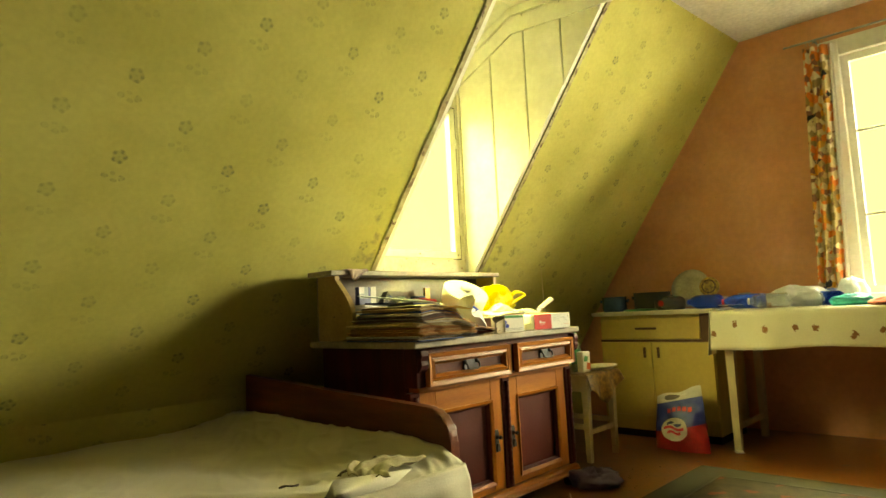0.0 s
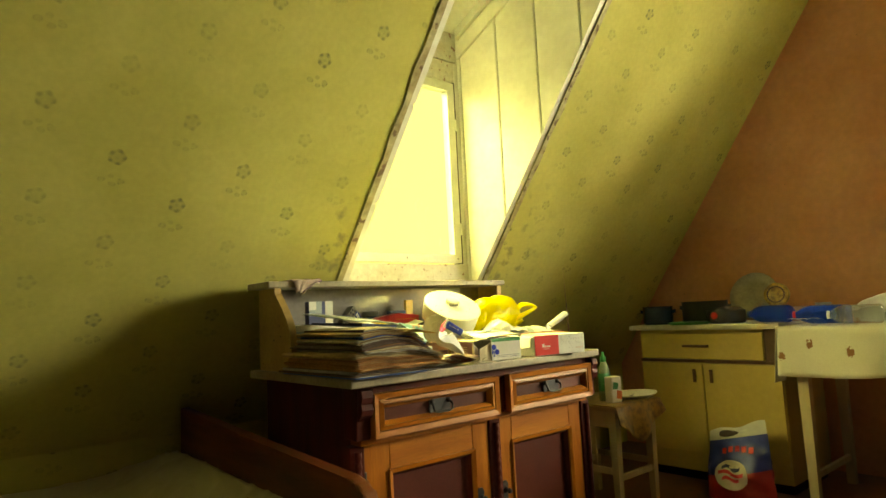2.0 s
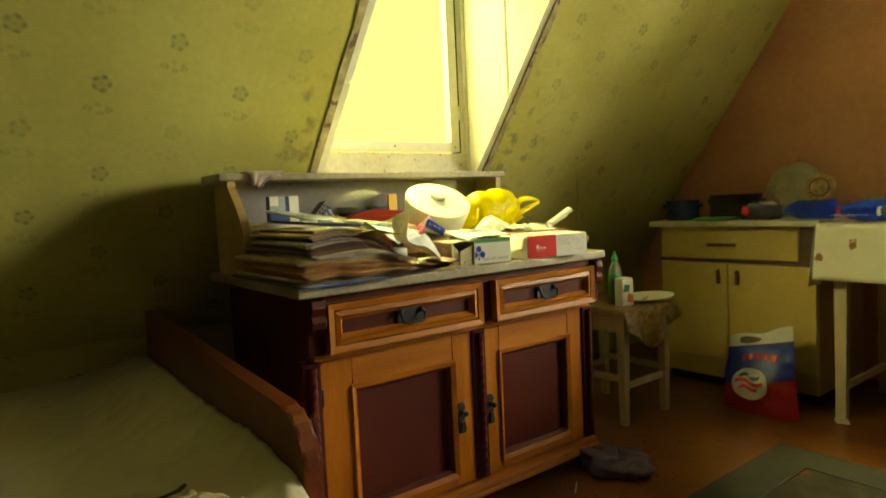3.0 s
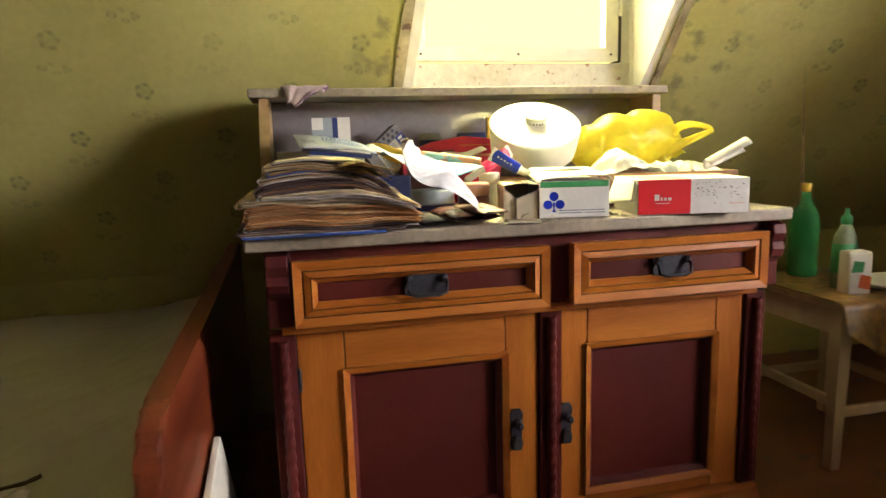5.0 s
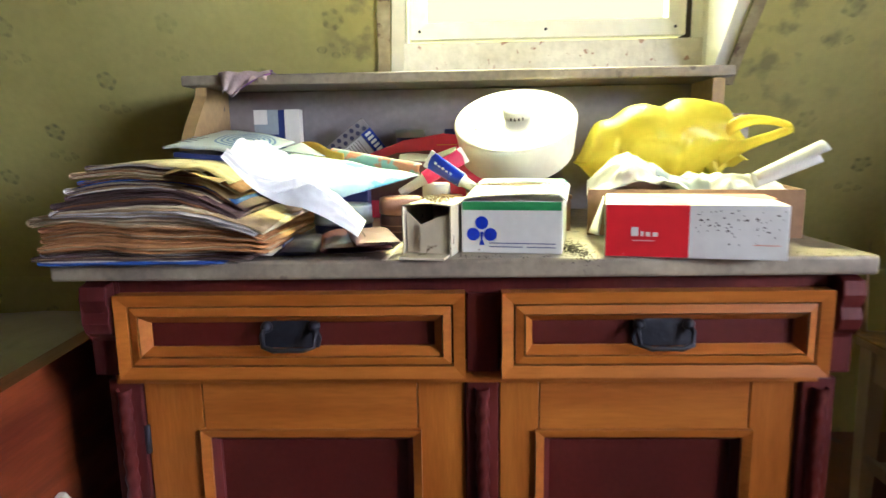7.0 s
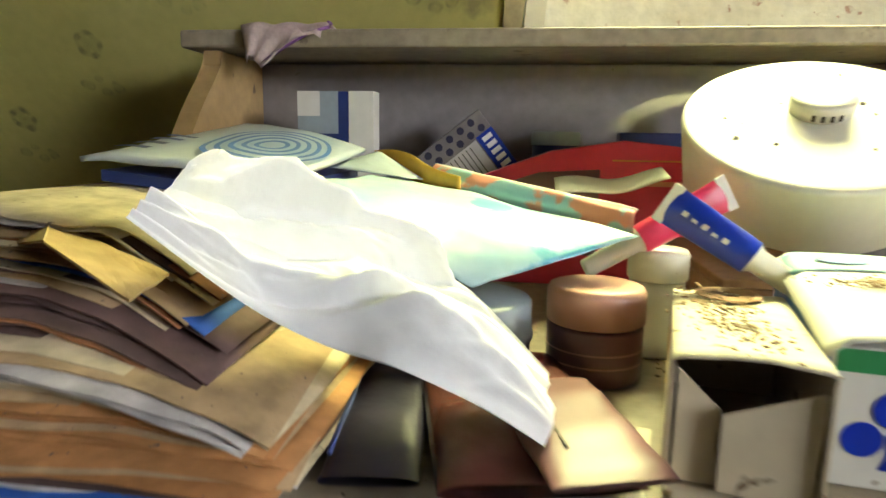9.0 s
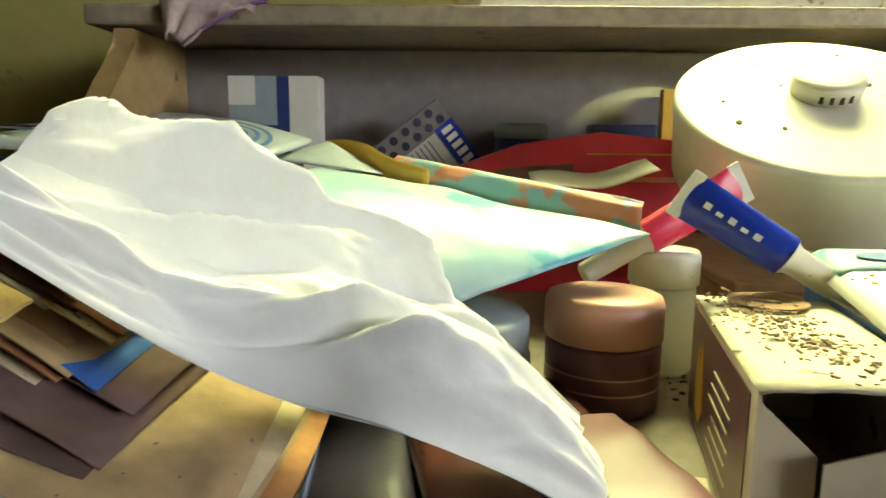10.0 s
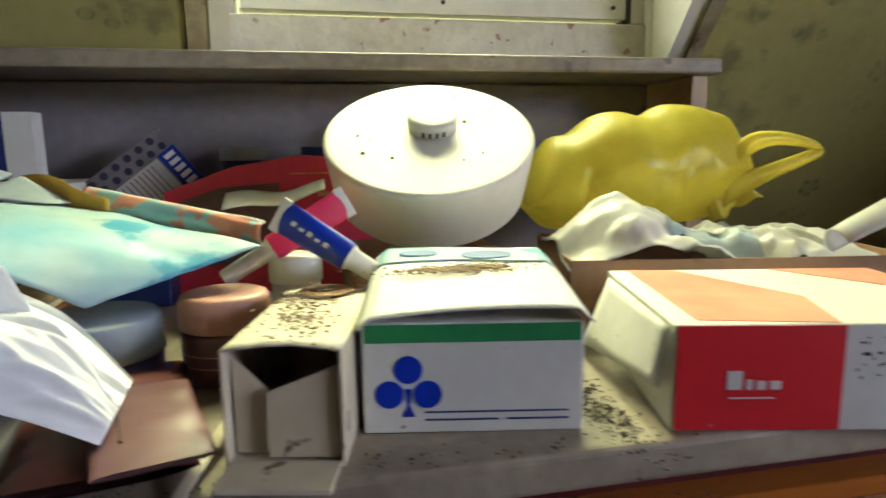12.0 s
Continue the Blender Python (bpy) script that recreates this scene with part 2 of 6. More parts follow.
# ---- mesh helpers ----
def link_mesh(name, bm, material, smooth=False):
    me = bpy.data.meshes.new(name)
    bmesh.ops.recalc_face_normals(bm, faces=bm.faces)
    bm.to_mesh(me)
    bm.free()
    for m in (material if isinstance(material, (list, tuple)) else [material]):
        me.materials.append(m)
    if smooth:
        me.polygons.foreach_set("use_smooth", [True] * len(me.polygons))
        me.update()
    return new(name, me)


def part(name, bm, material, parent, label="", smooth=False):
    ob = link_mesh(name, bm, material, smooth)
    ob.parent = parent
    if label:
        ob["label"] = label
    return ob


def thing(name, label, category, m=None, group="", kind=""):
    ob = new(name)
    ob.empty_display_size = 0.1
    ob.matrix_world = m or Matrix()
    return tagged(ob, label, category, group, kind)


def box(x0, x1, y0, y1, z0, z1, bevel=0.0, bm=None, segments=2):
    bm = bm or bmesh.new()
    r = bmesh.ops.create_cube(bm, size=1)
    vs = r["verts"]
    for v in vs:
        v.co = Vector(((x0 + x1) / 2 + v.co.x * (x1 - x0), (y0 + y1) / 2 + v.co.y * (y1 - y0), (z0 + z1) / 2 + v.co.z * (z1 - z0)))
    if bevel:
        es = list({e for v in vs for e in v.link_edges})
        bmesh.ops.bevel(bm, geom=es, offset=bevel, segments=segments, profile=0.5, affect="EDGES")
    return bm


def prism(points, axis, a, b, bevel=0.0, bm=None):
    """A flat outline, extruded along an axis from a to b. The points lie in the two other axes, in their order."""
    bm = bm or bmesh.new()

    def place(p, h):
        c = list(p)
        c.insert("xyz".index(axis), h)
        return c
    lo = [bm.verts.new(place(p, a)) for p in points]
    hi = [bm.verts.new(place(p, b)) for p in points]
    caps = [bm.faces.new(lo), bm.faces.new(hi[::-1])]
    for i in range(len(points)):
        j = (i + 1) % len(points)
        bm.faces.new((lo[i], hi[i], hi[j], lo[j]))
    if bevel:
        es = [e for f in caps for e in f.edges]
        bmesh.ops.bevel(bm, geom=es, offset=bevel, segments=2, profile=0.5, affect="EDGES")
    return bm


def lathe(profile, steps=28, bm=None, m=None, close=True):
    """A profile of (radius, height), turned round z."""
    bm = bm or bmesh.new()
    rings = []
    for r, z in profile:
        if r < 1e-6:
            rings.append([bm.verts.new((0, 0, z))])
        else:
            rings.append([bm.verts.new((r * math.cos(2 * math.pi * k / steps), r * math.sin(2 * math.pi * k / steps), z)) for k in range(steps)])
    for p, q in zip(rings, rings[1:]):
        for k in range(steps):
            k2 = (k + 1) % steps
            if len(p) == 1 and len(q) == 1:
                continue
            if len(p) == 1:
                bm.faces.new((p[0], q[k], q[k2]))
            elif len(q) == 1:
                bm.faces.new((p[k], p[k2], q[0]))
            else:
                bm.faces.new((p[k], p[k2], q[k2], q[k]))
    if m is not None:
        bmesh.ops.transform(bm, matrix=m, verts=[v for ring in rings for v in ring])
    return bm


def tube(points, radius, steps=8, bm=None):
    """A round bar along a line of points."""
    bm = bm or bmesh.new()
    pts = [Vector(p) for p in points]
    rings = []
    for i, p in enumerate(pts):
        d = (pts[min(i + 1, len(pts) - 1)] - pts[max(i - 1, 0)]).normalized()
        q = d.to_track_quat("Z", "Y")
        r = radius(i / (len(pts) - 1)) if callable(radius) else radius
        rings.append([bm.verts.new(p + q @ Vector((r * math.cos(2 * math.pi * k / steps), r * math.sin(2 * math.pi * k / steps), 0))) for k in range(steps)])
    for a, b in zip(rings, rings[1:]):
        for k in range(steps):
            bm.faces.new((a[k], a[(k + 1) % steps], b[(k + 1) % steps], b[k]))
    bm.faces.new(rings[0][::-1])
    bm.faces.new(rings[-1])
    return bm


def sheet(fn, nu, nv, thick=0.0, bm=None, close_u=False):
    """A surface fn(u, v) with u, v from 0 to 1, given a thickness."""
    bm = bm or bmesh.new()
    grid = [[bm.verts.new(fn(i / nu, j / nv)) for j in range(nv + 1)] for i in range(nu + (0 if close_u else 1))]
    faces = []
    for i in range(nu):
        a, b = grid[i], grid[(i + 1) % len(grid)]
        for j in range(nv):
            faces.append(bm.faces.new((a[j], b[j], b[j + 1], a[j + 1])))
    if thick:
        bmesh.ops.recalc_face_normals(bm, faces=faces)
        bmesh.ops.solidify(bm, geom=faces, thickness=thick)
    return bm


def frame_ring(x0, x1, z0, z1, w, y0, y1, mitre_depth=0.0, bm=None):
    """A mitred rectangular frame in the xz plane: outer size, width w, from y0 (front) to y1; the inner edge lies mitre_depth deeper."""
    bm = bm or bmesh.new()
    outer = [(x0, z0), (x1, z0), (x1, z1), (x0, z1)]
    inner = [(x0 + w, z0 + w), (x1 - w, z0 + w), (x1 - w, z1 - w), (x0 + w, z1 - w)]
    of = [bm.verts.new((x, y0, z)) for x, z in outer]
    nf = [bm.verts.new((x, y0 + mitre_depth, z)) for x, z in inner]
    ob = [bm.verts.new((x, y1, z)) for x, z in outer]
    nb = [bm.verts.new((x, y1, z)) for x, z in inner]
    for i in range(4):
        j = (i + 1) % 4
        bm.faces.new((of[i], of[j], nf[j], nf[i]))
        bm.faces.new((nf[i], nf[j], nb[j], nb[i]))
        bm.faces.new((of[j], of[i], ob[i], ob[j]))
        bm.faces.new((ob[i], ob[j], nb[j], nb[i]))
    return bm


def fnoise(x, y, z=0.0, s=1.0):
    return noise.noise(Vector((x * s, y * s, z)))


# ---- the room ----
GABLE_X, CEIL_Z = 4.58, 2.73
KNEE_Y, KNEE_Z, PITCH = 2.965, 0.55, 1.573
WEST_X, SOUTH_Y = -2.2, -1.9


def slope_y(z):
    return 2.52 - (z - 1.25) / PITCH


def slope_point(x, z, depth=0.0):
    """A point on the sloping wall; depth goes out through the roof."""
    n = Vector((0, PITCH, 1)).normalized()
    sag = 0.10 * max(0.0, (z - 1.1) / 1.63) * max(0.0, (x - 3.0) / 1.58)
    return Vector((x, slope_y(z) - sag, z)) + n * depth


def slope_wall():
    """The papered roof slope with the dormer's opening cut through it."""
    left, right = (lambda z: 2.03 + (z - 1.15) * 0.105), (lambda z: 2.858 + (z - 1.15) * 0.105)
    z0, z1, b0, b1 = KNEE_Z, CEIL_Z, 1.10, 2.63
    bm = bmesh.new()
    uvl = bm.loops.layers.uv.new("UVMap")
    pieces = [
        [(WEST_X, z0), (left(b0), z0), (left(b0), b0), (left(b1), b1), (left(b1), z1), (WEST_X, z1)],
        [(right(b0), z0), (GABLE_X, z0), (GABLE_X, b0), (right(b0), b0)],
        [(right(b0), b0), (GABLE_X, b0), (GABLE_X, b1), (right(b1), b1)],
        [(right(b1), b1), (GABLE_X, b1), (GABLE_X, z1), (right(b1), z1)],
        [(left(b0), z0), (right(b0), z0), (right(b0), b0), (left(b0), b0)],
        [(left(b1), b1), (right(b1), b1), (right(b1), z1), (left(b1), z1)],
    ]
    for depth in (0.0, 0.10):
        for poly in pieces:
            f = bm.faces.new([bm.verts.new(slope_point(x, z, depth)) for x, z in poly])
            for loop, (x, z) in zip(f.loops, poly):
                loop[uvl].uv = (x, z * math.hypot(1, 1 / PITCH))
    ring = [(left(b0), b0), (right(b0), b0), (right(b1), b1), (left(b1), b1)]
    for i in range(4):
        a, b = ring[i], ring[(i + 1) % 4]
        bm.faces.new([bm.verts.new(slope_point(*a)), bm.verts.new(slope_point(*b)), bm.verts.new(slope_point(*b, 0.10)), bm.verts.new(slope_point(*a, 0.10))])
    bmesh.ops.remove_doubles(bm, verts=bm.verts, dist=0.0005)
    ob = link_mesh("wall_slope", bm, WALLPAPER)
    tagged(ob, "sloping attic wall in faded yellow floral wallpaper", "wall", kind="structure")

    # thin dark battens and torn paper edge along the opening
    for side, f, s in (("left", left, -1), ("right", right, 1)):
        pts = [slope_point(f(z) + s * 0.004 + 0.003 * fnoise(z, 3, 1, 9), z, -0.001) for z in [1.10 + 0.1 * k for k in range(16)]]
        part("batten", tube(pts, lambda t: 0.0042 + 0.0016 * fnoise(t, 1, 0, 9), 6), mat("grey_edge_strip", (0.16, 0.145, 0.08), 0.8, second=(0.06, 0.055, 0.04), scale=14), ob, "dark strip along the opening")
    # edging strips on the paper beside the opening, with ragged outer edges
    strip_mat = mat("dirty_edging", (0.46, 0.41, 0.24), 0.8, second=(0.28, 0.22, 0.11), scale=16, bump=0.5, bump_scale=40, fine=0.2, spots=((0.13, 0.08, 0.05), 20, 0.57))
    for f, s, w in ((left, -1, 0.030), (right, 1, 0.028)):
        def strip(u, v, f=f, s=s, w=w):
            z = 1.10 + 1.52 * u
            return slope_point(f(z) + s * (0.001 + v * w * (1 + 0.35 * fnoise(u, v, 2, 14) * (v > 0.5))), z, -0.0035)
        part("edging", sheet(strip, 60, 2, 0.003), strip_mat, ob, "dirty edging strip")
    return ob, left, right


slope, open_left, open_right = slope_wall()

# knee wall below the slope
bm = bmesh.new()
uvl = bm.loops.layers.uv.new("UVMap")
for y in (KNEE_Y, KNEE_Y + 0.1):
    poly = [(WEST_X, 0), (GABLE_X, 0), (GABLE_X, KNEE_Z), (WEST_X, KNEE_Z)]
    f = bm.faces.new([bm.verts.new((x, y, z)) for x, z in poly])
    for loop, (x, z) in zip(f.loops, poly):
        loop[uvl].uv = (x + 0.07, z + 0.05)
f = bm.faces.new([bm.verts.new(c) for c in ((WEST_X, KNEE_Y, 0), (GABLE_X, KNEE_Y, 0), (GABLE_X, KNEE_Y + 0.1, 0), (WEST_X, KNEE_Y + 0.1, 0))])
tagged(link_mesh("wall_knee", bm, WALLPAPER), "low papered knee wall under the slope", "wall", kind="structure")

tagged(link_mesh("floor", box(WEST_X - 0.1, GABLE_X + 0.3, SOUTH_Y - 0.1, KNEE_Y + 0.1, -0.12, 0.0), FLOOR_PAINT), "worn brown painted floor", "floor", kind="structure")
tagged(link_mesh("ceiling", box(WEST_X - 0.1, GABLE_X + 0.3, SOUTH_Y - 0.1, slope_y(CEIL_Z) + 0.12, CEIL_Z, CEIL_Z + 0.1), CEILING_PAINT), "grey-white plaster ceiling", "ceiling", kind="structure")
# two unseen walls close the room; their dark colour keeps shade deep
tagged(link_mesh("wall_west", box(WEST_X - 0.12, WEST_X, SOUTH_Y, KNEE_Y + 0.1, 0, CEIL_Z), UNSEEN_WALL), "unseen wall behind the bed, darkened to cut bounced light", "wall", kind="structure")
tagged(link_mesh("wall_south", box(WEST_X, GABLE_X, SOUTH_Y - 0.12, SOUTH_Y, 0, CEIL_Z), UNSEEN_WALL), "unseen wall, darkened to cut bounced light", "wall", kind="structure")


# gable wall with its window opening
GW_Y0, GW_Y1, GW_Z0, GW_Z1 = -0.45, 0.945, 0.885, 2.50
bm = bmesh.new()
for y0, y1, z0, z1 in ((SOUTH_Y, GW_Y0, 0, CEIL_Z), (GW_Y1, KNEE_Y + 0.1, 0, CEIL_Z), (GW_Y0, GW_Y1, 0, GW_Z0), (GW_Y0, GW_Y1, GW_Z1, CEIL_Z)):
    box(GABLE_X, GABLE_X + 0.22, y0, y1, z0, z1, bm=bm)
tagged(link_mesh("wall_gable", bm, GABLE_PAINT), "stained salmon-pink gable wall", "wall", kind="structure")


def gable_window():
    w = thing("window_1", "tall white-framed gable window in bright daylight", "window", kind="structure")
    x0, x1 = GABLE_X - 0.015, GABLE_X + 0.07
    for y0, y1, z0, z1 in ((GW_Y1 - 0.06, GW_Y1 + 0.05, GW_Z0, GW_Z1 + 0.05), (GW_Y0 - 0.05, GW_Y0 + 0.06, GW_Z0, GW_Z1 + 0.05)):
        part("window_frame", box(x0, x1, y0, y1, z0, z1, 0.006), WHITE_PAINT, w)
    part("window_frame", box(x0, x1, GW_Y0 + 0.06, GW_Y1 - 0.06, GW_Z1 - 0.06, GW_Z1 + 0.05, 0.006), WHITE_PAINT, w)
    part("window_sill", box(x0 - 0.10, x1, GW_Y0 - 0.06, GW_Y1 + 0.06, GW_Z0 - 0.03, GW_Z0 + 0.01, 0.006), WHITE_PAINT, w)
    mid = (GW_Y0 + GW_Y1) / 2
    for a, b in ((GW_Y0 + 0.06, mid - 0.01), (mid + 0.01, GW_Y1 - 0.06)):
        sash = part("sash", frame_ring(a, b, GW_Z0 + 0.012, GW_Z1 - 0.062, 0.045, 0, 0.04, 0.004), WHITE_PAINT, w)
        sash.matrix_local = Matrix(((0, 1, 0, GABLE_X + 0.02), (1, 0, 0, 0), (0, 0, 1, 0), (0, 0, 0, 1)))
        for z in (1.39, 1.93):
            part("glazing_bar", box(GABLE_X + 0.025, GABLE_X + 0.045, a + 0.045, b - 0.045, z - 0.008, z + 0.008, 0.002), WHITE_PAINT, w)
        pane = part("pane", box(GABLE_X + 0.034, GABLE_X + 0.037, a + 0.04, b - 0.04, GW_Z0 + 0.05, GW_Z1 - 0.10), CLEAR, w)
        pane.visible_shadow = False


gable_window()

# ---- dormer ----
DORM_Y = 2.66


def cheek_x(side, y):
    base = 2.05 if side == "l" else 2.815
    return base + (DORM_Y - y) * 0.165


def dormer_top(y):
    return min(2.46 + (DORM_Y - y) * 0.60, 2.72)


def slope_z(y):
    return 1.25 + (2.52 - y) * PITCH


def dormer():
    for side, s, name in (("l", -1, "wall_dormer_left"), ("r", 1, "wall_dormer_right")):
        wall = thing(name, "white board-clad cheek of the dormer", "wall", kind="structure")
        ys = [2.72, 2.637, 2.402, 2.172, 1.937, 1.70, 1.46]
        for a, b in zip(ys, ys[1:]):
            a2, b2 = a - 0.002, b + 0.003
            lo_a, lo_b = slope_z(a2) + 0.004, slope_z(b2) + 0.004
            hi_a, hi_b = dormer_top(a2), dormer_top(b2)
            if lo_b >= hi_b - 0.03:
                hi_b = lo_b + 0.02
            lo_a = min(lo_a, hi_a - 0.02)
            bm = bmesh.new()
            quads = []
            for off in (0.0, 0.03):
                quads.append([bm.verts.new((cheek_x(side, y) + s * off, y, z)) for y, z in ((a2, lo_a), (b2, lo_b), (b2, hi_b), (a2, hi_a))])
            bm.faces.new(quads[0])
            bm.faces.new(quads[1][::-1])
            for i in range(4):
                j = (i + 1) % 4
                bm.faces.new((quads[0][i], quads[1][i], quads[1][j], quads[0][j]))
            bmesh.ops.bevel(bm, geom=[e for e in quads[0][0].link_edges if quads[0][3] in e.verts] + [e for e in quads[0][1].link_edges if quads[0][2] in e.verts], offset=0.005, segments=1, affect="EDGES")
            part("board", bm, WHITE_PAINT, wall)
        bm = bmesh.new()
        q = [(cheek_x(side, y) + s * 0.035, y, z) for y, z in ((DORM_Y + 0.1, slope_z(DORM_Y + 0.1) + 0.06), (1.5, slope_z(1.5) + 0.06), (1.5, 2.85), (DORM_Y + 0.1, 2.85))]
        q2 = [(x + s * 0.05, y, z) for x, y, z in q]
        va, vb = [bm.verts.new(c) for c in q], [bm.verts.new(c) for c in q2]
        bm.faces.new(va), bm.faces.new(vb[::-1])
        for i in range(4):
            bm.faces.new((va[i], vb[i], vb[(i + 1) % 4], va[(i + 1) % 4]))
        part("backing", bm, DARK_SEAM, wall)
        # trim rail below the ceiling
        for drop, width, proud in ((0.0, 0.05, 0.022), (0.075, 0.085, 0.014)):
            bm = bmesh.new()
            vs = []
            for off in (0.0, -s * proud):
                vs.append([bm.verts.new((cheek_x(side, y) + off, y, dormer_top(y) - d)) for y, d in ((DORM_Y - 0.02, drop + width), (2.24, drop + width), (1.62, drop + width), (1.62, drop), (2.24, drop), (DORM_Y - 0.02, drop))])
            bm.faces.new(vs[0]), bm.faces.new(vs[1][::-1])
            for i in range(6):
                bm.faces.new((vs[0][i], vs[1][i], vs[1][(i + 1) % 6], vs[0][(i + 1) % 6]))
            part("rail", bm, WHITE_PAINT, wall)
    top = bmesh.new()
    prof = [(DORM_Y + 0.15, dormer_top(DORM_Y) - 0.09), (2.227, 2.72), (1.45, 2.72), (1.45, 2.80), (2.2, 2.80), (DORM_Y + 0.15, dormer_top(DORM_Y) + 0.02)]
    tagged(link_mesh("ceiling_dormer", prism(prof, "x", 1.95, 3.15, bm=top), WHITE_PAINT), "white boarded dormer ceiling", "ceiling", kind="structure")

    # front wall of the dormer round its window
    x0, x1, z0, z1 = 2.045, 2.82, 1.14, 2.30
    bm = bmesh.new()
    box(1.95, x0, DORM_Y, DORM_Y + 0.1, 0.95, 2.7, bm=bm)
    box(x1, 2.95, DORM_Y, DORM_Y + 0.1, 0.95, 2.7, bm=bm)
    box(x0, x1, DORM_Y, DORM_Y + 0.1, 0.95, z0, bm=bm)
    box(x0, x1, DORM_Y, DORM_Y + 0.1, z1, 2.7, bm=bm)
    tagged(link_mesh("wall_dormer_front", bm, PEEL_PAINT), "flaking white wood round the dormer window", "wall", kind="structure")
    w = thing("window_2", "single-sash white dormer window, glaring with daylight", "window", kind="structure")
    part("window_sill", box(x0, x1, DORM_Y - 0.012, DORM_Y + 0.02, 1.10, 1.219, 0.004), PEEL_PAINT, w, "dirty flaking apron board")
    part("window_frame", box(x0, x0 + 0.022, DORM_Y - 0.006, DORM_Y + 0.05, 1.219, 2.29, 0.003), WHITE_PAINT, w)
    part("window_frame", box(2.787, x1, DORM_Y - 0.006, DORM_Y + 0.05, 1.219, 2.29, 0.003), WHITE_PAINT, w)
    part("window_frame", box(x0 + 0.022, 2.787, DORM_Y - 0.006, DORM_Y + 0.05, 2.185, 2.29, 0.003), PEEL_PAINT, w)
    part("sash", frame_ring(2.075, 2.770, 1.226, 2.170, 0.042, DORM_Y - 0.018, DORM_Y + 0.03, 0.006), WHITE_PAINT, w)
    part("seam", box(2.7712, 2.7865, DORM_Y - 0.008, DORM_Y + 0.04, 1.222, 2.18), DARK_SEAM, w)
    for z in (1.40, 1.95):
        part("hinge", lathe([(0, -0.03), (0.006, -0.03), (0.006, 0.03), (0, 0.03)], 10, m=Matrix.Translation((2.779, DORM_Y - 0.016, z))), WHITE_PAINT, w, smooth=True)
    for x in (2.10, 2.42, 2.745):
        part("screw", lathe([(0, 0), (0.004, 0), (0.004, 0.003), (0, 0.004)], 8, m=pose(x, DORM_Y - 0.016, 1.246, 90)), IRON, w)
    pane = part("pane", box(2.112, 2.733, DORM_Y + 0.004, DORM_Y + 0.007, 1.262, 2.134), CLEAR, w)
    pane.visible_shadow = False


dormer()

# bright overcast sky outside both windows
b1 = link_mesh("backdrop", box(-1.5, 8.5, 6.4, 6.5, -2.5, 6.5), SKY_GLOW)
tagged(b1, "blank bright overcast sky beyond the windows", "sky", kind="structure")
b2 = link_mesh("backdrop", box(8.4, 8.5, -5.5, 6.4, -2.5, 6.5), SKY_GLOW)
tagged(b2, "blank bright overcast sky beyond the windows", "sky", kind="structure")

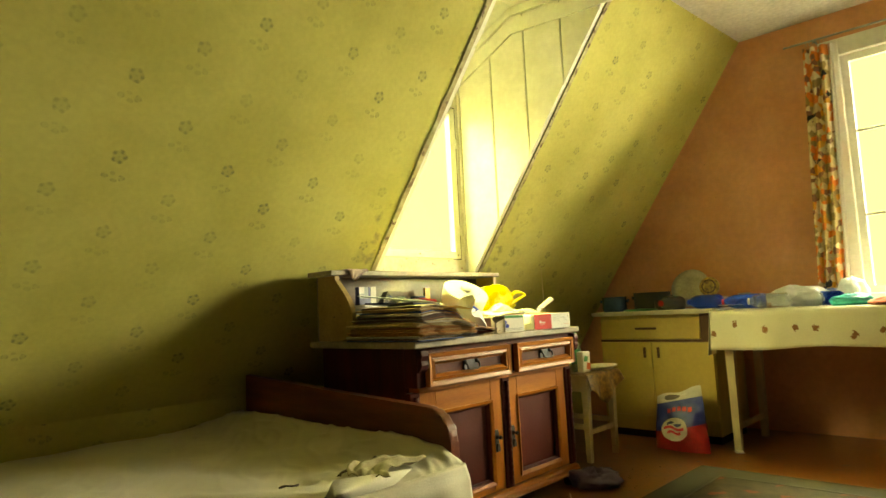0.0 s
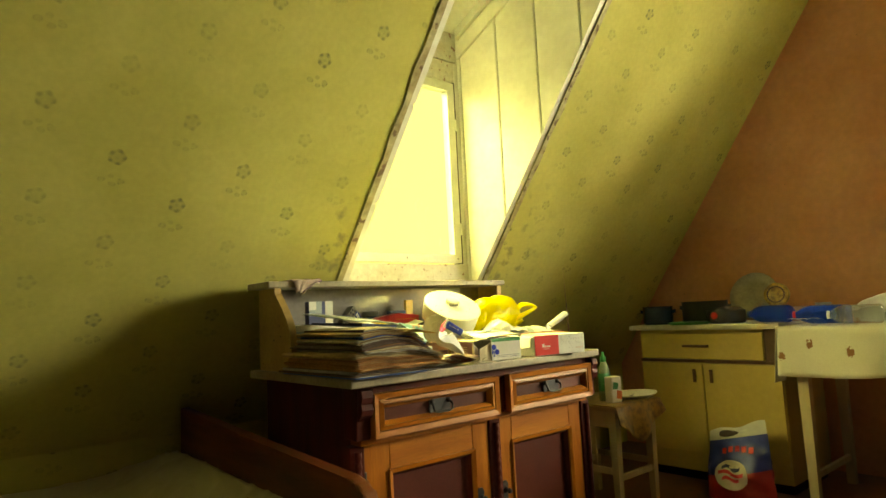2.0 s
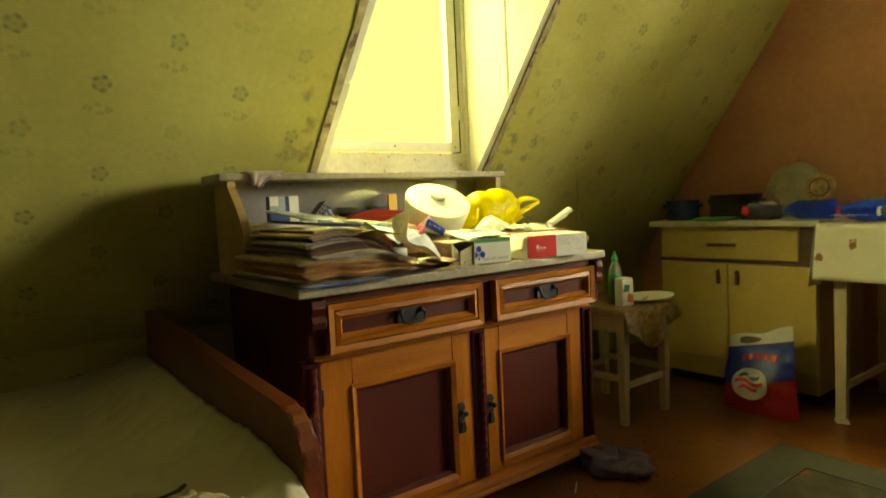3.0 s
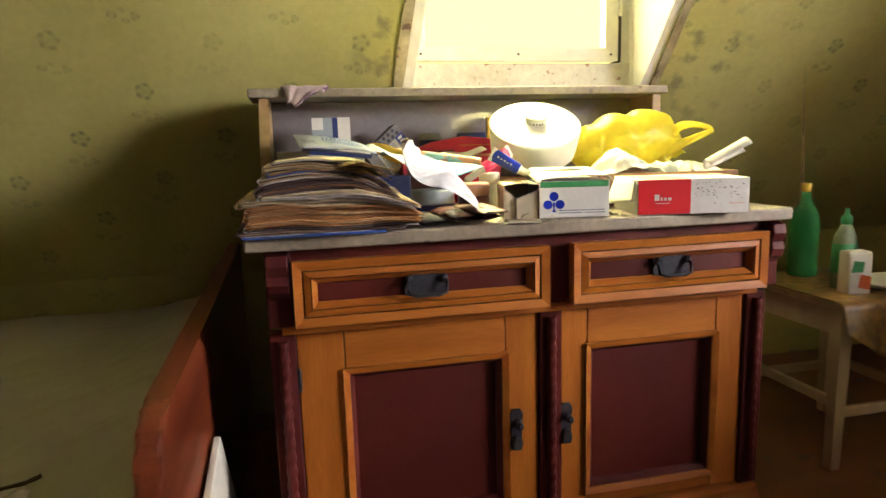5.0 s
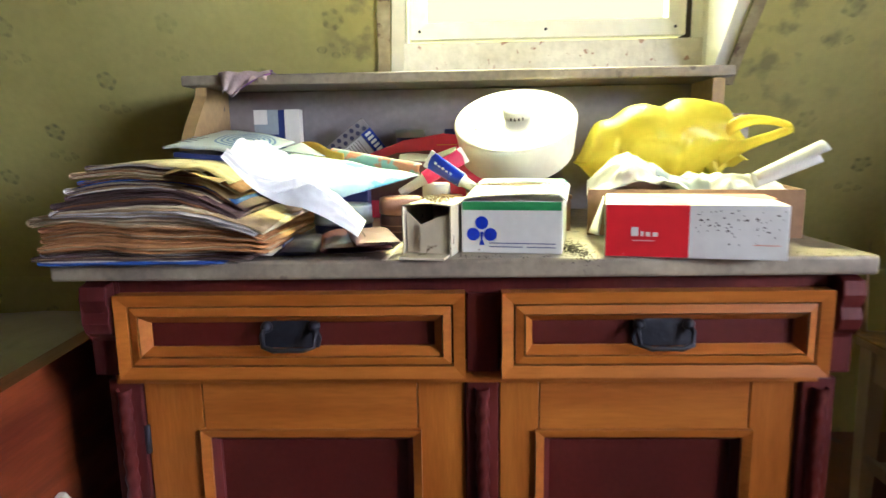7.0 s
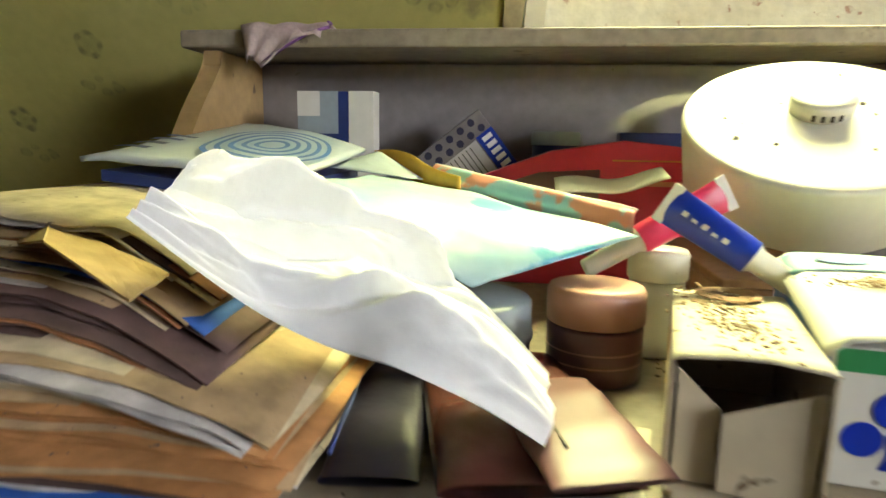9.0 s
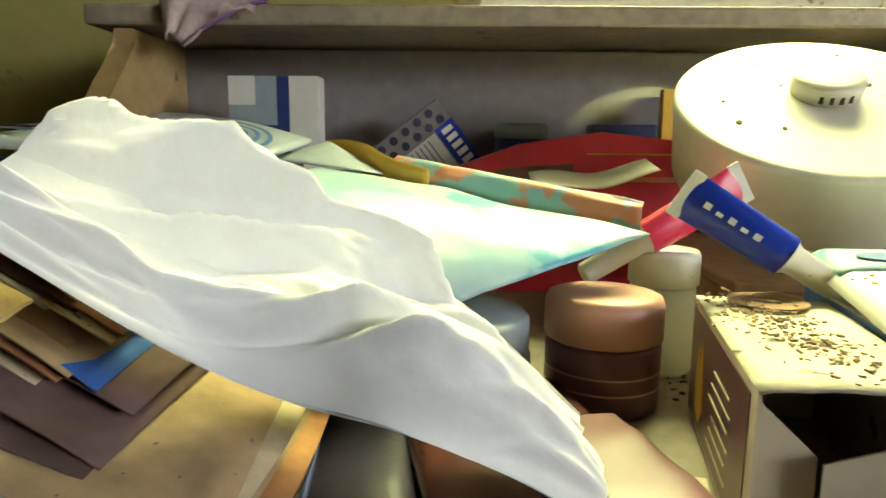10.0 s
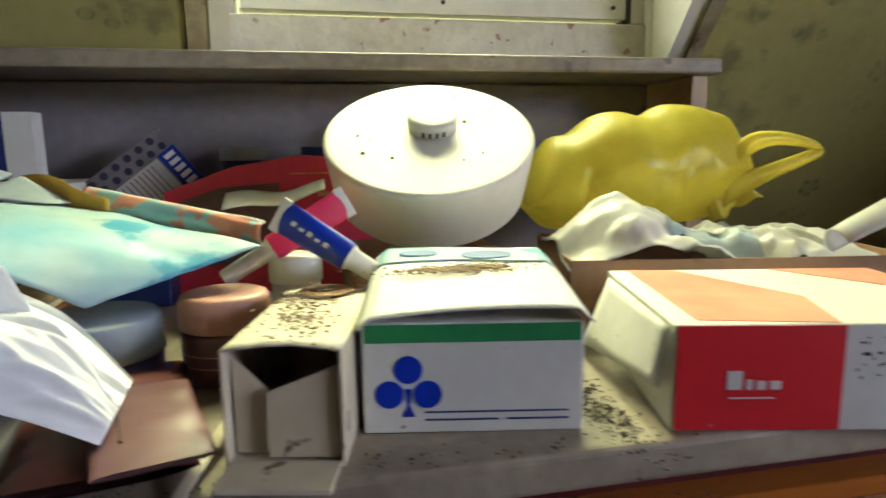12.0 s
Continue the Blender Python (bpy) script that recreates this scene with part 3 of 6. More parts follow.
# ---- washstand ----
def washstand():
    t = thing("washstand", "honey pine and maroon washstand with grimy marble top", "washstand", pose(1.60, 1.86, 0))
    # local: x 0..1.19, y 0 at the marble's front edge, z from the floor
    W, D = 1.19, 0.70
    body = part("carcass", box(0.055, W - 0.045, 0.105, D - 0.02, 0.085, 0.770, 0.003), RED_WOOD, t)
    part("marble_top", box(0.0, W, 0.0, D, 0.772, 0.800, 0.005, segments=3), MARBLE, t, "grimy beige marble slab")
    part("splashback", box(0.03, W - 0.03, D - 0.045, D - 0.020, 0.801, 1.094, 0.003), MARBLE_BACK, t, "grey marble splashback")
    # side pieces with a swept front edge
    for x, sweep in ((0.018, 0.115), (W - 0.045, 0.0)):
        out = [(D - 0.048, 0.801), (D - 0.048, 1.094), (0.520, 1.094)]
        for k in range(9):
            s = k / 8
            out.append((0.520 - sweep * math.sin(s * math.pi / 2), 1.085 - 0.17 * s - 0.01))
        out += [(0.518 - sweep * 1.04, 0.87), (0.518 - sweep * 1.04, 0.801)]
        part("side_cheek", prism(out, "x", x, x + 0.026, 0.003), TAN_CHEEK, t, "curved tan side piece")
    part("ledge", box(-0.008, W, 0.510, D - 0.005, 1.096, 1.119, 0.004, segments=2), MARBLE, t, "narrow marble ledge")
    # frieze rail under the marble
    part("frieze", box(0.055, W - 0.045, 0.035, 0.104, 0.742, 0.771, 0.003), RED_WOOD, t)
    part("divider", box(0.610, 0.660, 0.040, 0.104, 0.616, 0.741, 0.003), RED_WOOD, t)
    part("drawer_rail", box(0.055, W - 0.045, 0.045, 0.104, 0.596, 0.616, 0.003), HONEY_CROSS, t)
    # end posts beside the drawers, with a small carved corbel
    for x0, x1, cx in ((0.032, 0.082, 0.050), (W - 0.050, W - 0.008, W - 0.026)):
        part("post", box(x0, x1, 0.030, 0.104, 0.616, 0.771, 0.004), RED_WOOD, t)
        prof = [(0.030, 0.768), (0.006, 0.762), (0.002, 0.742), (0.010, 0.722), (0.004, 0.706), (0.010, 0.690), (0.024, 0.680), (0.030, 0.672)]
        part("corbel", prism(prof, "x", x0 + 0.004, x1 - 0.004, 0.003), RED_WOOD, t, "carved corbel")
    # twisted columns beside and between the doors
    for cx in (0.055, 0.634, W - 0.030):
        part("stile", box(cx - 0.026, cx + 0.026, 0.068, 0.104, 0.100, 0.595, 0.003), RED_WOOD, t)
        bm = bmesh.new()
        n, k = 120, 12
        rings = []
        for i in range(n + 1):
            z = 0.115 + 0.465 * i / n
            rings.append([])
            for j in range(k):
                a = 2 * math.pi * j / k
                r = 0.0105 + 0.0013 * math.cos(2 * a - i * 0.80)
                if i in (0, n):
                    r = 0.012
                rings[-1].append(bm.verts.new((cx + r * math.cos(a), 0.064 + r * math.sin(a), z)))
        for p, q in zip(rings, rings[1:]):
            for j in range(k):
                bm.faces.new((p[j], p[(j + 1) % k], q[(j + 1) % k], q[j]))
        part("twist_column", bm, RED_WOOD, t, "rope-twist half column", smooth=True)
    # drawers
    for x0, x1 in ((0.084, 0.608), (0.662, W - 0.052)):
        dr = part("drawer", box(x0 + 0.004, x1 - 0.004, 0.030, 0.100, 0.622, 0.744), RED_PANEL, t, "maroon drawer front in honey moulding")
        for w0, w1, ya, yb, md in ((0.0, 0.0175, 0.008, 0.034, 0.004), (0.0205, 0.012, 0.014, 0.034, -0.004), (0.035, 0.011, 0.012, 0.032, 0.014)):
            part("moulding", frame_ring(x0 + w0, x1 - w0, 0.618 + w0, 0.748 - w0, w1, ya, yb, md), HONEY_CROSS, dr, "honey-coloured moulding")
        cx, cz = (x0 + x1) / 2, 0.684
        out = [(-0.048, -0.026), (0.048, -0.026), (0.052, -0.010), (0.046, 0.004), (0.050, 0.022), (0.030, 0.024), (0.014, 0.032), (-0.014, 0.032), (-0.030, 0.024), (-0.050, 0.022), (-0.046, 0.004), (-0.052, -0.010)]
        part("pull", prism([(cx + 0.86 * a, cz + 0.82 * b) for a, b in out], "y", 0.022, 0.0295, 0.001), IRON, dr, "black iron bail pull")
        part("bail", tube([(cx - 0.036, 0.020, cz + 0.012), (cx - 0.040, 0.008, cz + 0.004), (cx - 0.038, 0.003, cz - 0.014), (cx - 0.022, 0.001, cz - 0.019), (cx, 0.000, cz - 0.018), (cx + 0.022, 0.001, cz - 0.019), (cx + 0.038, 0.003, cz - 0.014), (cx + 0.040, 0.008, cz + 0.004), (cx + 0.036, 0.020, cz + 0.012)], 0.004, 8), IRON, dr, "black iron bail", smooth=True)
        for dx in (-0.036, 0.036):
            part("rosette", lathe([(0, 0), (0.009, 0), (0.009, 0.004), (0.005, 0.010), (0, 0.011)], 12, m=pose(cx + dx, 0.022, cz + 0.012, 90)), IRON, dr, smooth=True)
    # doors
    for x0, x1, p0, p1, hx in ((0.082, 0.606, 0.178, 0.529, 0.552), (0.662, W - 0.057, 0.726, 1.058, 0.672)):
        d = part("door", box(x0, p0 - 0.001, 0.076, 0.104, 0.104, 0.594, 0.002), HONEY_WOOD, t, "honey pine panelled door")
        part("stile", box(p1 + 0.001, x1, 0.076, 0.104, 0.104, 0.594, 0.002), HONEY_WOOD, d)
        part("rail", box(p0, p1, 0.0765, 0.104, 0.500, 0.594, 0.002), HONEY_CROSS, d)
        part("rail", box(p0, p1, 0.0765, 0.104, 0.104, 0.140, 0.002), HONEY_CROSS, d)
        part("panel", box(p0 + 0.002, p1 - 0.002, 0.098, 0.1055, 0.142, 0.498), RED_PANEL, d, "maroon inset panel")
        part("moulding", frame_ring(p0 - 0.006, p1 + 0.006, 0.134, 0.506, 0.014, 0.068, 0.098, 0.006), HONEY_CROSS, d)
        part("moulding", frame_ring(p0 + 0.0085, p1 - 0.0085, 0.1485, 0.4915, 0.010, 0.078, 0.099, 0.010), RED_WOOD, d, "dark inner moulding")
        # lock plate with a hanging ring pull
        out = [(-0.012, -0.050), (0.012, -0.050), (0.016, -0.036), (0.011, -0.020), (0.013, 0.016), (0.016, 0.034), (0.008, 0.048), (-0.008, 0.048), (-0.016, 0.034), (-0.013, 0.016), (-0.011, -0.020), (-0.016, -0.036)]
        part("lock_plate", prism([(hx + a, 0.322 + b) for a, b in out], "y", 0.070, 0.0755, 0.001), IRON, d, "black iron lock plate")
        part("key_knob", lathe([(0, 0), (0.010, 0), (0.011, 0.006), (0.005, 0.009), (0.006, 0.018), (0.0095, 0.022), (0.006, 0.029), (0, 0.030)], 14, m=pose(hx, 0.071, 0.338, 90)), IRON, d, smooth=True)
        part("drop_pull", prism([(hx - 0.009, 0.275), (hx + 0.009, 0.275), (hx + 0.011, 0.288), (hx + 0.006, 0.310), (hx - 0.006, 0.310), (hx - 0.011, 0.288)], "y", 0.060, 0.067, 0.002), IRON, d)
        part("bracket", tube([(hx, 0.069, 0.308), (hx, 0.062, 0.306)], 0.0035, 6), IRON, d)
    for z in (0.18, 0.49):
        part("hinge", lathe([(0, -0.024), (0.005, -0.024), (0.005, 0.024), (0, 0.024)], 8, m=Matrix.Translation((0.083, 0.072, z))), IRON, t, smooth=True)
    # base moulding and feet
    prof = [(0.104, 0.058), (0.040, 0.058), (0.036, 0.066), (0.040, 0.076), (0.048, 0.082), (0.052, 0.094), (0.062, 0.100), (0.104, 0.100)]
    part("plinth", prism(prof, "x", 0.018, W - 0.012, 0.002), HONEY_CROSS, t, "honey pine base moulding")
    part("plinth", box(0.035, 0.055, 0.106, D - 0.02, 0.060, 0.100, 0.003), RED_WOOD, t)
    part("plinth", box(W - 0.045, W - 0.028, 0.106, D - 0.02, 0.060, 0.100, 0.003), RED_WOOD, t)
    for x in (0.07, W - 0.06):
        for y in (0.085, D - 0.08):
            part("foot", lathe([(0, 0), (0.020, 0), (0.027, 0.012), (0.027, 0.030), (0.018, 0.042), (0.024, 0.050), (0.024, 0.0575), (0, 0.0575)], 16, m=Matrix.Translation((x, y, 0))), RED_WOOD, t, smooth=True)


washstand()


# ---- bed ----
def bed():
    t = thing("bed", "low wooden bed with a rumpled off-white sheet", "bed", pose(-0.71, 1.555, 0))
    # local: x 0..2.2 along the wall, y 0..1.42 to the knee wall
    out = [(0.02, 0.0), (1.34, 0.0), (1.34, 0.655), (0.62, 0.612)]
    for k in range(10):
        a = math.pi / 2 * k / 9
        out.append((0.11 - 0.11 * math.sin(a), 0.478 + 0.11 * math.cos(a)))
    out += [(0.0, 0.10)]
    part("footboard", prism(out, "x", 2.165, 2.205, 0.008), BED_WOOD, t, "dark red footboard with rounded corner")
    part("headboard", prism([(y, z * 1.25) for y, z in out], "x", 0.0, 0.04, 0.008), BED_WOOD, t)
    part("side_rail", box(0.04, 2.165, 0.02, 0.05, 0.10, 0.34, 0.004), BED_WOOD, t)
    part("side_rail", box(0.04, 2.165, 1.28, 1.31, 0.16, 0.34, 0.004), BED_WOOD, t)
    part("mattress", box(0.05, 2.155, -0.02, 1.27, 0.20, 0.405, 0.05, segments=4), SHEET, t, smooth=True)

    def top(u, v):
        x = 0.045 + 2.115 * u
        w = v * 1.68 - 0.29
        if w < 0:
            s = -w
            y = -0.082 - 0.015 * math.sin(s * 8) + 0.012 * fnoise(x, s, 2, 7)
            z = 0.432 - s
            y -= 0.03 * max(0, s - 0.02) * math.sin(x * 31 + 2.0 * fnoise(x, 0, 4, 3))
            if s < 0.05:
                y += 0.02 * (1 - s / 0.05)
        else:
            y = w
            z = 0.432
            edge = min(1.0, w / 0.06)
            z -= 0.022 * (1 - edge) ** 2
            z += 0.012 * fnoise(x, w, 0, 2.2) + 0.006 * fnoise(x, w, 5, 6)
            ridge = abs(fnoise(x * 1.0 + w * 0.5, w * 0.30 - x * 0.35, 9, 5.5))
            z += 0.024 * (max(0, 0.20 - ridge) / 0.20) ** 1.5 * (0.03 + 2.2 * max(0, 0.45 - w)) * min(1.0, w / 0.12)
            r2 = abs(fnoise(x * 1.6 - w * 0.8, w * 0.7, 4, 7))
            z += 0.006 * (max(0, 0.16 - r2) / 0.16) ** 1.5 * (0.3 + max(0, (x - 1.6) * 2))
            z += 0.05 * max(0, (x - 1.85) / 0.31) ** 1.5 * min(1, w / 0.3)
            y = y - 0.07 * (1 - w / 1.39)
        return (x, y, z)
    part("sheet", sheet(top, 190, 130, 0.004), SHEET, t, "rumpled off-white sheet", smooth=True)
    for y in (0.04, 1.29):
        part("leg", box(0.045, 0.085, y - 0.02, y + 0.02, 0, 0.16, 0.004), BED_WOOD, t)


bed()


# ---- kitchen corner under the gable ----
def kitchen_cabinet():
    t = thing("kitchen_cabinet", "cream-yellow kitchen base cabinet with drawer and doors", "cabinet", pose(3.92, 1.60, 0))
    # local: x 0 at the front, y 0..0.78, z up
    W = 0.78
    part("body", box(0.012, 0.52, 0.0, W, 0.055, 0.818, 0.003), CREAM, t)
    part("plinth", box(0.05, 0.50, 0.02, W - 0.02, 0.0, 0.0545), BLACK, t, "black recessed plinth")
    part("skirt", box(0.004, 0.0115, 0.0, W, 0.056, 0.150, 0.001), CREAM, t)
    part("worktop", box(-0.045, 0.53, -0.02, W + 0.04, 0.819, 0.846, 0.005), CREAM_TOP, t, "pale worn worktop")
    part("trim", box(-0.002, 0.0115, 0.0, 0.075, 0.655, 0.8185), BROWN_TRIM, t)
    part("trim", box(-0.004, 0.0115, 0.0, W, 0.640, 0.655), BROWN_TRIM, t)
    dr = part("drawer", box(-0.010, 0.0115, 0.078, W - 0.01, 0.660, 0.800, 0.004), CREAM, t)
    part("handle", box(-0.022, -0.0105, W / 2 - 0.03, W / 2 + 0.12, 0.722, 0.737, 0.004), BROWN_TRIM, dr, "brown bar handle")
    for y0, y1, hy in ((0.004, 0.405, 0.36), (0.410, W - 0.006, 0.455)):
        d = part("door", box(-0.008, 0.0115, y0, y1, 0.152, 0.636, 0.004), CREAM, t)
        part("handle", box(-0.020, -0.0085, hy - 0.008, hy + 0.008, 0.535, 0.605, 0.003), BROWN_TRIM, d, "brown handle")


kitchen_cabinet()


def cloth_material():
    m = mat("printed_tablecloth", (0.80, 0.77, 0.63), 0.7, second=(0.74, 0.70, 0.54), scale=5, bump=0.1, bump_scale=150, fine=0.04)
    n, l = m.node_tree.nodes, m.node_tree.links
    b = n["Principled BSDF"]
    ground = b.inputs["Base Color"].links[0].from_socket
    tc = n.new("ShaderNodeTexCoord")
    sx = n.new("ShaderNodeSeparateXYZ")
    l.new(tc.outputs["Object"], sx.inputs[0])
    cx = n.new("ShaderNodeCombineXYZ")
    l.new(sx.outputs["Y"], cx.inputs["X"])
    l.new(math_node(n, l, "SUBTRACT", sx.outputs["Z"], sx.outputs["X"]), cx.inputs["Y"])
    v = n.new("ShaderNodeTexVoronoi")
    v.voronoi_dimensions = "2D"
    v.inputs["Scale"].default_value, v.inputs["Randomness"].default_value = 7.0, 0.35
    l.new(cx.outputs[0], v.inputs["Vector"])
    w = n.new("ShaderNodeTexNoise")
    w.inputs["Scale"].default_value = 70
    l.new(tc.outputs["Object"], w.inputs["Vector"])
    d = math_node(n, l, "ADD", v.outputs["Distance"], math_node(n, l, "MULTIPLY", math_node(n, l, "SUBTRACT", w.outputs["Fac"], 0.5), 0.28))
    f = math_node(n, l, "LESS_THAN", d, 0.11)
    mx = n.new("ShaderNodeMix")
    mx.data_type = "RGBA"
    l.new(f, mx.inputs["Factor"])
    l.new(ground, mx.inputs[6])
    mx.inputs[7].default_value = (0.30, 0.13, 0.05, 1)
    l.new(mx.outputs[2], b.inputs["Base Color"])
    return m


CLOTH = cloth_material()


def table():
    t = thing("table", "ivory-painted wooden kitchen table", "table", pose(3.83, 0.10, 0))
    L, D = 1.44, 0.58
    part("tabletop", box(0, D, 0, L, 0.800, 0.828, 0.004), IVORY_WOOD, t)
    part("apron", box(0.035, 0.055, 0.06, L - 0.06, 0.70, 0.799), IVORY_WOOD, t)
    part("apron", box(D - 0.055, D - 0.035, 0.06, L - 0.06, 0.70, 0.799), IVORY_WOOD, t)
    for x in (0.02, D - 0.065):
        for y in (0.03, L - 0.075):
            bm = bmesh.new()
            for z0, z1, s0, s1 in ((0.0, 0.10, 0.019, 0.020), (0.10, 0.56, 0.020, 0.0235), (0.56, 0.799, 0.0235, 0.0235)):
                bmesh.ops.create_cone(bm, cap_ends=True, segments=4, radius1=s0 * 1.414, radius2=s1 * 1.414, depth=z1 - z0, matrix=pose(x + 0.0225, y + 0.0225, (z0 + z1) / 2, 0, 0, 45))
            part("leg", bm, IVORY_WOOD, t)
    part("stretcher", box(0.06, D - 0.06, L - 0.065, L - 0.045, 0.12, 0.15, 0.003), IVORY_WOOD, t)
    c = thing("tablecloth", "cream tablecloth with small brown sprigs over the table", "tablecloth", pose(3.83, 0.10, 0))

    def fn(u, v):
        y = -0.03 + (L + 0.06) * v
        s = u * (D + 0.27)
        if s < 0.23:
            d = 0.23 - s
            x = -0.008 - 0.018 * d / 0.23 * (1 + math.sin(y * 17 + 1.3)) - 0.01 * d
            z = 0.834 - d * (0.97 + 0.06 * math.sin(y * 6))
        else:
            x, z = s - 0.235, 0.833 + 0.002 * fnoise(s, y, 0, 8)
        return (x, y, z)
    part("cloth", sheet(fn, 40, 90, 0.0025), CLOTH, c, smooth=True)

    def end(u, v):
        d = u * 0.20
        x = -0.012 + 0.30 * v + 0.012 * math.sin(v * 22) * (d / 0.2)
        return (x, L + 0.034 + 0.012 * u + 0.018 * math.sin(v * 19 + 1) * u, 0.832 - d * (1 + 0.35 * (1 - v)))
    part("fold", sheet(end, 14, 40, 0.0025), CLOTH, c, smooth=True)


table()

OILCLOTH = mat("ochre_flowered_oilcloth", (0.34, 0.20, 0.05), 0.35, second=(0.10, 0.055, 0.018), scale=30, bump=0.1, bump_scale=40, fine=0.1)


def stool():
    t = thing("stool", "ivory wooden stool covered with flowered oilcloth", "stool", pose(3.135, 2.045, 0))
    S, D = 0.36, 0.40
    part("seat", box(0, S, 0, D, 0.477, 0.500, 0.006), IVORY_WOOD, t)
    for x in (0.012, S - 0.05):
        for y in (0.012, D - 0.05):
            bm = bmesh.new()
            bmesh.ops.create_cone(bm, cap_ends=True, segments=4, radius1=0.0145 * 1.414, radius2=0.021 * 1.414, depth=0.476, matrix=pose(x + 0.019, y + 0.019, 0.238, 0, 0, 45))
            part("leg", bm, IVORY_WOOD, t)
    for y in (0.02, D - 0.04):
        part("apron", box(0.05, S - 0.05, y, y + 0.018, 0.40, 0.4765, 0.002), IVORY_WOOD, t)
        part("stretcher", box(0.048, S - 0.048, y + 0.002, y + 0.018, 0.155, 0.185, 0.003), IVORY_WOOD, t)
    for x in (0.02, S - 0.04):
        part("apron", box(x, x + 0.018, 0.05, D - 0.05, 0.40, 0.4765, 0.002), IVORY_WOOD, t)
        part("stretcher", box(x, x + 0.016, 0.046, D - 0.046, 0.185, 0.215, 0.003), IVORY_WOOD, t)

    c = thing("oilcloth", "creased ochre flowered oilcloth draped over the stool", "oilcloth", pose(3.135, 2.045, 0))

    def fn(u, v):
        x = -0.012 + (S + 0.024) * v
        s = u * (D + 0.20)
        drop = 0.05 + 0.13 * (1 - abs(v - 0.45) * 1.7)
        if s < 0.16:
            k = (0.16 - s) / 0.16
            return (x, -0.008 - 0.02 * k * (1 + 0.6 * math.sin(v * 14)), 0.5035 - k * drop)
        return (x, min(s - 0.165, D + 0.01), 0.5035 + 0.0015 * fnoise(x, s, 0, 20))
    part("cloth", sheet(fn, 36, 40, 0.002), OILCLOTH, c, smooth=True)


stool()

# ---- clutter on the washstand ----
def paint(name, color, rough=0.5, **kw):
    return mat(name, color, rough, second=tuple(c * 0.86 for c in color), scale=14, bump=0.08, bump_scale=90, fine=0.06, **kw)


PAPER = mat("white_paper", (0.78, 0.77, 0.72), 0.75, second=(0.70, 0.69, 0.63), scale=12, bump=0.15, bump_scale=40, fine=0.05)
NEWS = [mat("newsprint", c, 0.85, second=tuple(x * 0.72 for x in c), scale=9, bump=0.25, bump_scale=55, fine=0.25, spots=((0.10, 0.08, 0.07), 150, 0.68))
        for c in ((0.40, 0.185, 0.055), (0.46, 0.225, 0.07), (0.28, 0.12, 0.042), (0.45, 0.32, 0.165), (0.56, 0.53, 0.50), (0.085, 0.05, 0.042), (0.025, 0.10, 0.42), (0.60, 0.51, 0.32), (0.115, 0.066, 0.058))]
BLUE_PRINT = paint("blue_print", (0.05, 0.14, 0.42), 0.4)
NAVY = paint("navy_print", (0.02, 0.035, 0.16), 0.4)
GREY_BLUE = paint("grey_blue_print", (0.32, 0.38, 0.42), 0.5)
CREAM_CARD = mat("cream_card", (0.66, 0.60, 0.45), 0.6, second=(0.56, 0.49, 0.34), scale=10, bump=0.08, bump_scale=60, fine=0.06, spots=((0.16, 0.11, 0.06), 45, 0.66))
WHITE_CARD = mat("white_card", (0.74, 0.74, 0.70), 0.5, second=(0.66, 0.66, 0.61), scale=9, bump=0.05, bump_scale=60, fine=0.04, spots=((0.22, 0.17, 0.10), 60, 0.70))
DUSTY_CARD = mat("dusty_card_top", (0.70, 0.66, 0.52), 0.7, second=(0.60, 0.54, 0.40), scale=12, bump=0.3, bump_scale=80, fine=0.1, spots=((0.12, 0.08, 0.05), 38, 0.60))
BROWN_CARD = mat("brown_cardboard", (0.34, 0.20, 0.10), 0.8, second=(0.26, 0.15, 0.075), scale=10, bump=0.15, bump_scale=70)
DARK_INSIDE = mat("dark_box_inside", (0.10, 0.075, 0.06), 0.9)
RED_PRINT = mat("red_print", (0.66, 0.014, 0.016), 0.45, second=(0.58, 0.012, 0.014), scale=10, fine=0.04, spots=((0.7, 0.6, 0.5), 60, 0.74))
CORAL = mat("faded_coral_print", (0.66, 0.20, 0.11), 0.5, second=(0.70, 0.32, 0.20), scale=10, fine=0.05)
GREEN_PRINT = paint("green_print", (0.03, 0.24, 0.07), 0.45)
WHITE_PLASTIC = mat("yellowed_white_plastic", (0.76, 0.74, 0.65), 0.48, second=(0.70, 0.68, 0.58), scale=7, bump=0.03, bump_scale=80, fine=0.03, spots=((0.35, 0.27, 0.16), 40, 0.72))
YELLOW_BAG = translucent(mat("yellow_carrier_bag", (0.93, 0.84, 0.03), 0.36, second=(0.86, 0.76, 0.015), scale=9, bump=0.15, bump_scale=30, fine=0.05), 0.52)
WHITE_BAG = translucent(mat("white_carrier_bag", (0.76, 0.75, 0.70), 0.35, second=(0.66, 0.66, 0.64), scale=9, bump=0.1, bump_scale=40, fine=0.05), 0.2)
PINK_LID = mat("pale_pink_lid", (0.58, 0.33, 0.25), 0.35, second=(0.50, 0.27, 0.20), scale=14, fine=0.05)
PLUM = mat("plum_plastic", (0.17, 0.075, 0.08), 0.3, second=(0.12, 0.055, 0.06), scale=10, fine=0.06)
LEATHER = mat("brown_glossy_pouch", (0.16, 0.055, 0.045), 0.25, second=(0.10, 0.035, 0.03), scale=9, bump=0.25, bump_scale=60, coat=0.4)
PEARL = mat("pearly_pink_sachet", (0.17, 0.08, 0.085), 0.34, second=(0.12, 0.055, 0.06), scale=9, bump=0.1, bump_scale=40, coat=0.15)
